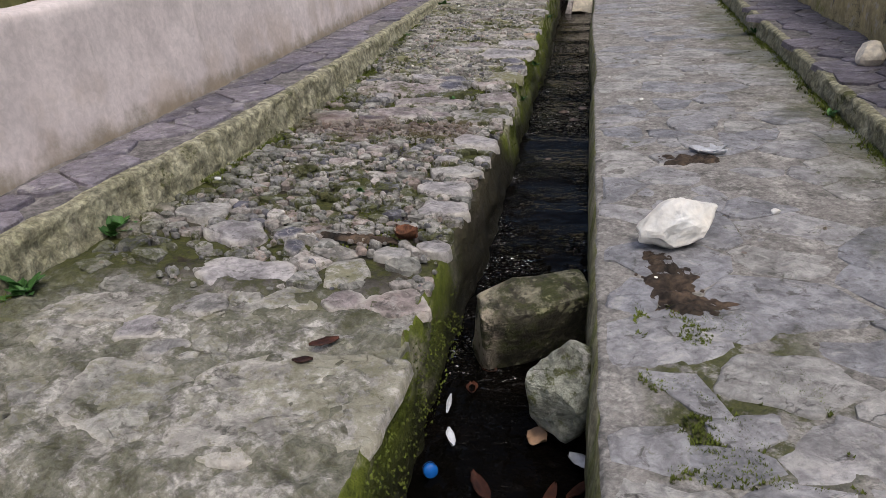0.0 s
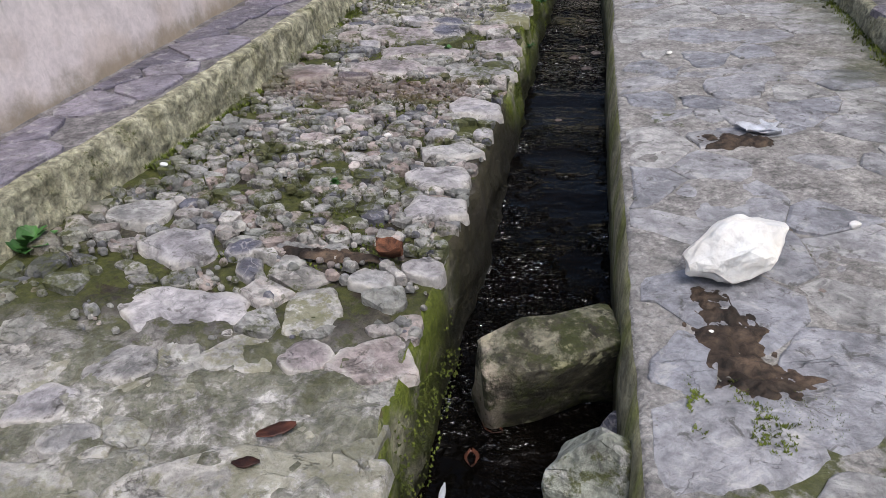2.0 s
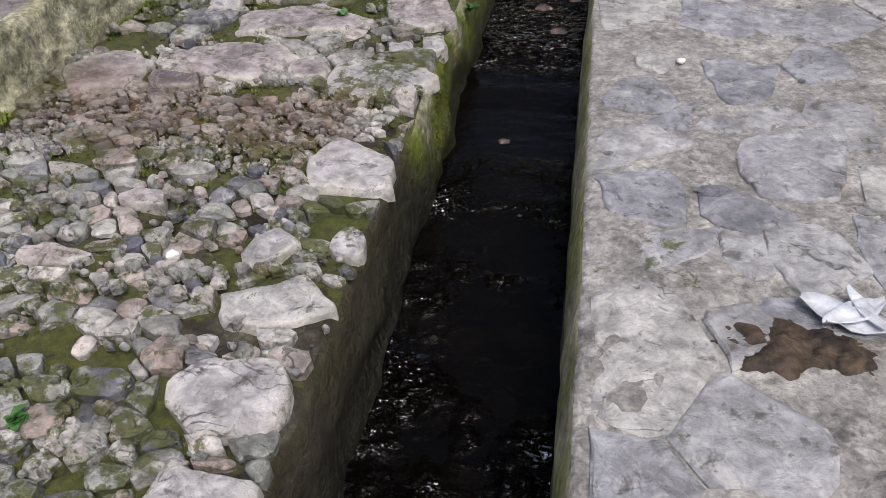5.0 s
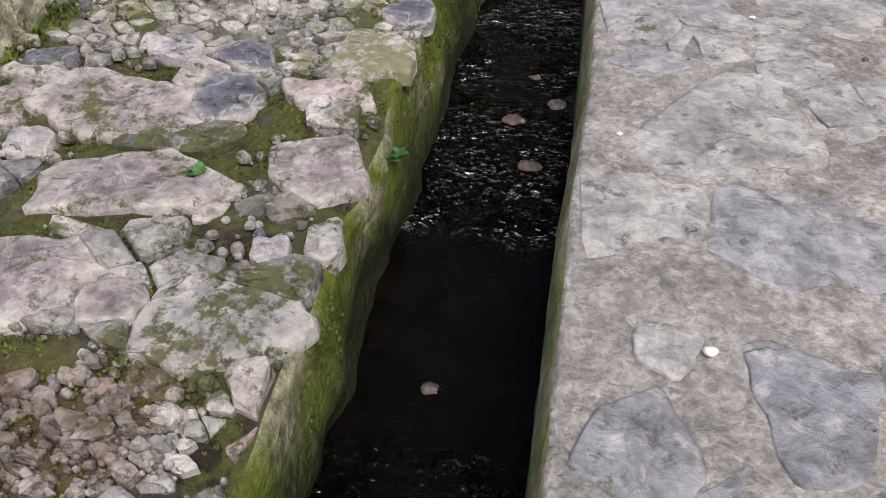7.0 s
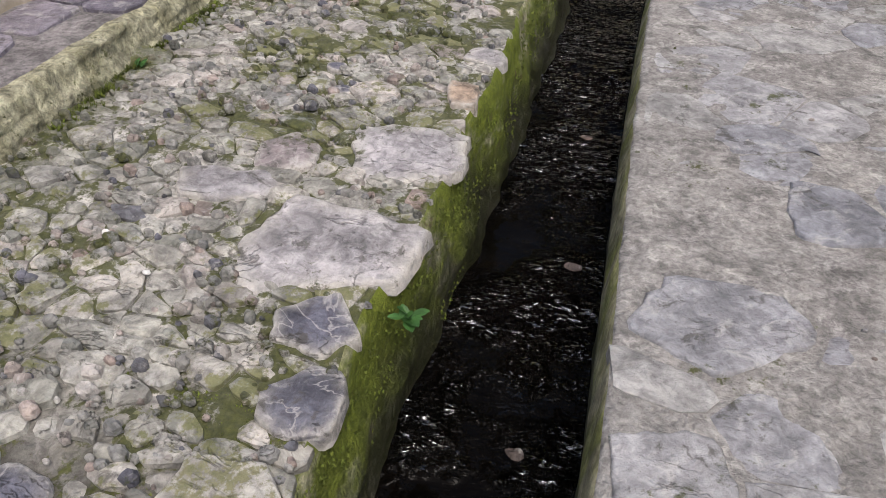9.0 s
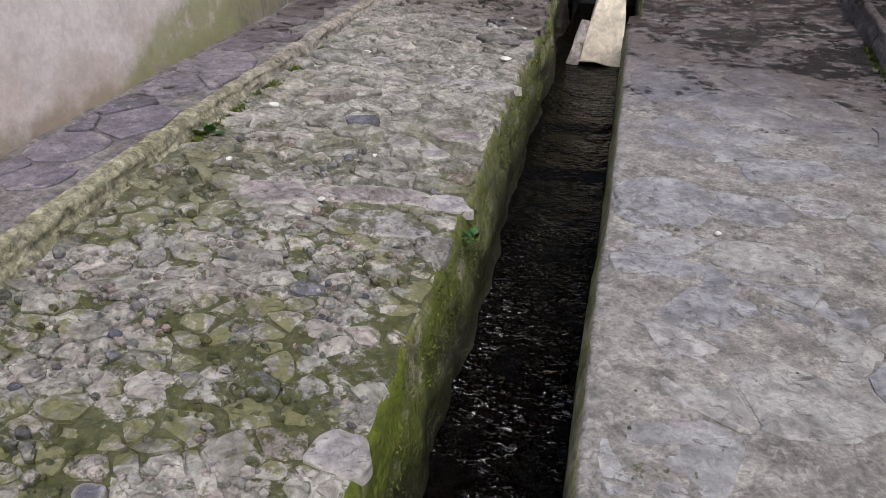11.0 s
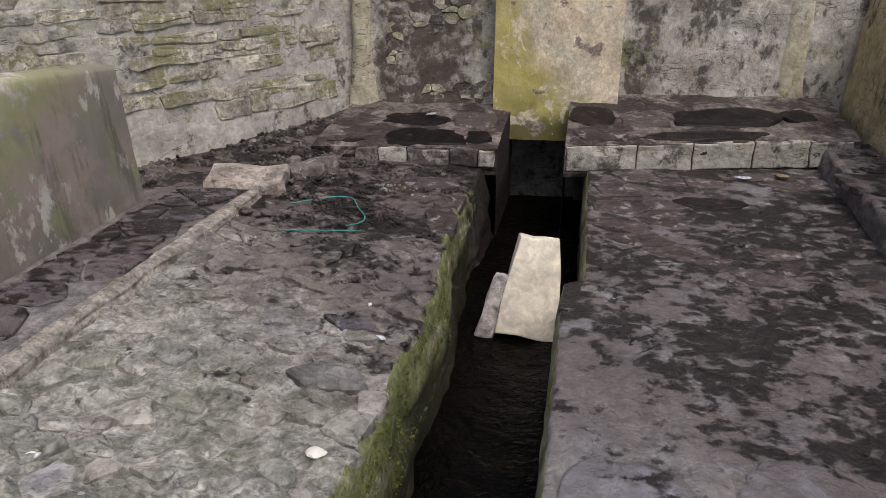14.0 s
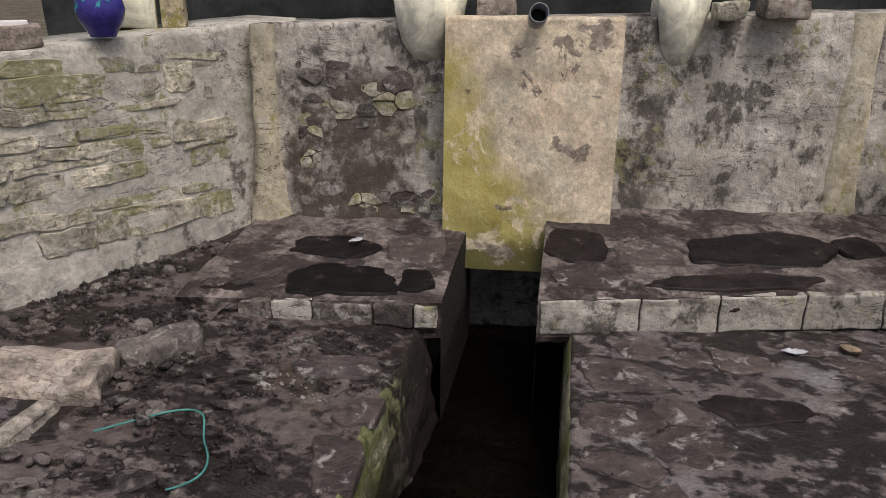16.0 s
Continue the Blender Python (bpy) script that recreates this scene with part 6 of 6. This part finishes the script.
NEAR_FLAGS = [
    (0.30, 1.28, 0.10, 0.065, 0.1, m_flag), (0.42, 1.50, 0.20, 0.135, 0.0, m_paleflag), (0.50, 1.88, 0.26, 0.19, 0.15, m_blueflag), (0.10, 1.91, 0.075, 0.115, -0.2, m_blueflag), (0.47, 3.45, 0.09, 0.12, 0.2, m_flag), (0.13, 3.62, 0.105, 0.12, 0.1, m_blueflag), (0.48, 3.79, 0.15, 0.17, -0.2, m_blueflag), (0.12, 3.86, 0.12, 0.075, 0.2, m_flag), (0.33, 3.97, 0.065, 0.055, -0.2, m_flag),
    (0.64, 4.06, 0.10, 0.08, 0.0, m_flag), (0.12, 4.12, 0.10, 0.10, 0.1, m_flag), (0.42, 4.23, 0.125, 0.15, 0.1, m_blueflag), (0.17, 4.33, 0.07, 0.06, -0.2, m_paleflag), (0.66, 4.36, 0.11, 0.13, 0.0, m_blueflag),
]
FAR_FLAGS = [
    (0.32, 5.09, 0.25, 0.26, 0.15, m_paleflag), (0.36, 5.48, 0.08, 0.12, 0.3, m_paleflag), (0.13, 5.62, 0.12, 0.16, 0.2, m_flag), (0.23, 6.11, 0.22, 0.19, 0.15, m_blueflag), (0.54, 6.62, 0.13, 0.17, 0.3, m_blueflag), (0.16, 8.47, 0.15, 0.085, 0.1, m_flag), (0.54, 8.60, 0.22, 0.14, 0.2, m_paleflag), (0.20, 8.96, 0.19, 0.24, 0.2, m_flag), (0.70, 9.37, 0.22, 0.12, 0.15, m_blueflag),
    (0.26, 10.47, 0.24, 0.32, 0.15, m_blueflag), (0.80, 10.62, 0.20, 0.25, 0.15, m_blueflag), (0.28, 12.84, 0.16, 0.10, -0.1, m_brownflag), (0.30, 13.14, 0.18, 0.13, 0.0, m_brownflag), (0.85, 13.30, 0.21, 0.10, 0.1, m_wetflag), (0.33, 13.50, 0.21, 0.15, 0.2, m_brownflag),
]
right_slabs = NEAR_FLAGS + FAR_FLAGS
right_cells = mosaic(rng, 0.0, 1.72, 0.2, 13.95, lambda x, y: 0.145 + 0.05 * nz(x, y, 3), 0.8, [s[:5] for s in right_slabs])
right_cells = [(c, r, [(max(p[0], edge_right(p[1]) + 0.012), p[1]) for p in poly]) for c, r, poly in right_cells]
right_cells = [c for c in right_cells if c[0][0] < at(c[0][1], XRK_Y, XRK_X) - 0.06 and c[0][0] > edge_right(c[0][1]) + 0.06 and rng.random() > (0.42 if c[0][1] > 10.5 else 0.18)]
for s in right_slabs:
    verts, faces = slab_geo(rng, slab_outline(s, rng), rng.uniform(0.006, 0.010), 0.0, flat_right, 0.008, 0.0015, 0.002)
    mesh_object("flagstone", verts, faces, s[5], paving_right, True, flat_right(s[0], s[1])[0])
lay(right_cells, rng, flat_right, paving_right, "flagstone", "flagstones", lambda c, r: m_brownflag if c[1] > 12.2 and rng.random() < 0.8 else rng.choice((m_flag, m_flag, m_blueflag, m_paleflag)), lambda c, r: rng.uniform(0.004, 0.010), 300, 0.004, 0.05, None, m_flag,
    lambda c, r: rng.uniform(-0.005, 0.001) - (0.004 if 5.6 < c[1] < 8.6 else 0.0 if c[1] < 5.6 else 0.003), inset=0.09, dome=0.1, tilt=0.02)

strip_cells = mosaic(rng, -2.26, -1.72, 0.2, 12.6, lambda x, y: 0.18 + 0.08 * nz(x * 3, y * 1.7, 6), 0.9)
strip_cells = [c for c in strip_cells if c[0][0] < at(c[0][1], XK_Y, XK_X) - 0.08]


def on_strip(u, v):
    return (u, v, at(v, KERB_TOP_Y, KERB_TOP_Z) + 0.006 + 0.03 * max(0, -1.85 - u)), (0, 0, 1)


strip_cells = [(c, r, [(min(p[0], at(p[1], XK_Y, XK_X) - 0.07), p[1]) for p in poly]) for c, r, poly in strip_cells]
lay(strip_cells, rng, on_strip, kerb_left, "slate_slab", "slate_slabs", m_strip, lambda c, r: 0.009, 300, 0.009, 0.022, base=lambda c, r: rng.uniform(-0.005, 0.0), inset=0.06, dome=0.1, tilt=0.02)
rstrip = mosaic(rng, 1.25, 2.0, 2.5, 14.2, lambda x, y: 0.17, 0.9)
rstrip = [c for c in rstrip if at(c[0][1], XRK_Y, XRK_X) + 0.09 < c[0][0] < at(c[0][1], XRW_Y, XRW_X) - 0.06]
lay(rstrip, rng, lambda u, v: ((u, v, 0.176 + 0.02 * min(1, max(0, (v - 9) / 4))), (0, 0, 1)), kerb_right, "slate_slab", "slate_slabs", m_strip, lambda c, r: 0.006, 300, 0.007, 0.04, inset=0.06, dome=0.1, tilt=0.01)

# black and brown flags on the benches
LEFT_BENCH_FLAGS = [(-1.62, 13.79, 0.15, 0.06, 0.1, m_wetflag), (-1.06, 13.93, 0.32, 0.16, 0.12, m_wetflag), (-0.66, 13.99, 0.10, 0.13, 0.1, m_wetflag), (-1.22, 14.30, 0.28, 0.13, 0.1, m_wetflag), (-0.76, 14.36, 0.18, 0.17, 0.1, m_brownflag)]
RIGHT_BENCH_FLAGS = [(0.20, 14.07, 0.22, 0.09, 0.15, m_brownflag), (0.95, 14.16, 0.44, 0.07, 0.16, m_wetflag), (0.12, 14.42, 0.16, 0.19, 0.15, m_wetflag), (0.50, 14.42, 0.19, 0.17, 0.15, m_brownflag), (1.10, 14.52, 0.38, 0.22, 0.16, m_wetflag), (1.62, 14.62, 0.13, 0.14, 0.1, m_wetflag)]
for bench_ob, flags, zz in ((bench_left, LEFT_BENCH_FLAGS, lambda u, v: 0.18 + 0.09 * (v - 13.75)), (bench_right, RIGHT_BENCH_FLAGS, lambda u, v: 0.217 + 0.02 * u + 0.14 * (v - 13.9 - 0.19 * u))):
    for s in flags:
        verts, faces = slab_geo(rng, slab_outline(s, rng), 0.006, 0.005, lambda u, v, zz=zz: ((u, v, zz(u, v)), (0, 0, 1)), 0.008, 0.0015, 0.002)
        mesh_object("flagstone", verts, faces, s[5], bench_ob, True, (s[0], s[1], zz(s[0], s[1])))

# facing blocks of the right bench front
fx = -0.04
while fx < 1.85:
    w = rng.uniform(0.36, 0.7)
    a, b = fx + 0.004, min(1.9, fx + w) - 0.004
    bm = slab_bm(a, b, 13.845, 13.90, 0.025, 0.205, 0.009, 0.014, 4)
    for v in bm.verts:
        v.co.y += 0.19 * v.co.x
        v.co.z += 0.02 * v.co.x
    part("facing_block", bm, wall_mat("limewashed_block", [(0.26, 0.245, 0.205), (0.40, 0.38, 0.34), (0.50, 0.475, 0.43)], 0.56, 0.52) if fx < 0 else bpy.data.materials["limewashed_block"], bench_right)
    fx += w
fx = -1.5
while fx < -0.58:
    w = rng.uniform(0.16, 0.34)
    bm = slab_bm(fx + 0.004, min(-0.53, fx + w) - 0.004, 13.595, 13.65, 0.045, 0.168, 0.010, 0.016, 4)
    for v in bm.verts:
        v.co.y += 0.13 * (v.co.x + 1.9)
    part("facing_block", bm, bpy.data.materials["limewashed_block"] if rng.random() < 0.5 else m_darkstone, bench_left)
    fx += w

# stones showing in the walls
def courses(r, u0, u1, v0, v1, low, high, short, long):
    """Roughly coursed stones: (centre, radius, outline)."""
    cells, v = [], v0
    while v < v1:
        h, u = r.uniform(low, high), u0 + r.uniform(-0.2, 0)
        slope = r.uniform(-0.03, 0.03)
        while u < u1:
            w = r.uniform(short, long)
            j = lambda s: r.uniform(-s, s)
            if r.random() < 0.3 and h > 0.08:
                halves = ((v, v + h * 0.48), (v + h * 0.52, v + h))
            else:
                halves = ((v, v + h * r.uniform(0.8, 1.0)),)
            for a, b in halves:
                q = [(u + j(0.012), a + j(0.012)), (u + w * 0.5, a + j(0.014)), (u + w + j(0.012), a + j(0.012)), (u + w + j(0.014), (a + b) / 2), (u + w + j(0.02), b + j(0.012)), (u + w * 0.5, b + j(0.014)), (u + j(0.02), b + j(0.012))]
                q = [(x, y + slope * (x - u0)) for x, y in q]
                cells.append(((u + w / 2, (a + b) / 2), min(w, b - a) / 2, q))
            u += w + 0.006
        v += h + 0.004
    return cells


surf_a, len_a = wall_surface(A, B, -0.002)
cells = courses(rng, 0.7, len_a - 0.12, 0.34, 1.24, 0.08, 0.17, 0.16, 0.52)
cells = [c for c in cells if nz(c[0][0] * 1.6, c[0][1] * 2.2, 5) < -0.05 + 0.8 * max(0, min(1, (c[0][1] - 0.45) * 2.2)) and c[0][0] < len_a - 0.2]
lay(cells, rng, surf_a, wall_angle, "stone", "small_stones", m_wallstone, lambda c, r: rng.uniform(0.000, 0.016), 300, 0.003, 0.018, inset=0.06, dome=0.03, tilt=0.03, cut=0.16)
surf_b, len_b = wall_surface(B, C, 0.004)
cells = mosaic(rng, 0.26, 1.12, 0.30, 1.20, lambda u, v: 0.042 + 0.018 * nz(u * 3, v * 3, 2), 0.62)
cells = [c for c in cells if nz(c[0][0] * 2.2, c[0][1] * 2.2, 31) < 0.20 - 0.9 * max(0, c[0][0] - 0.75) and rng.random() < 0.9]
lay(cells, rng, surf_b, wall_spring, "stone", "small_stones", lambda c, r: m_wallstone if rng.random() < 0.35 else m_darkstone, lambda c, r: rng.uniform(-0.008, 0.006), 300, 0.004, 0.012, inset=0.1, dome=0.05, tilt=0.08, cut=0.2)
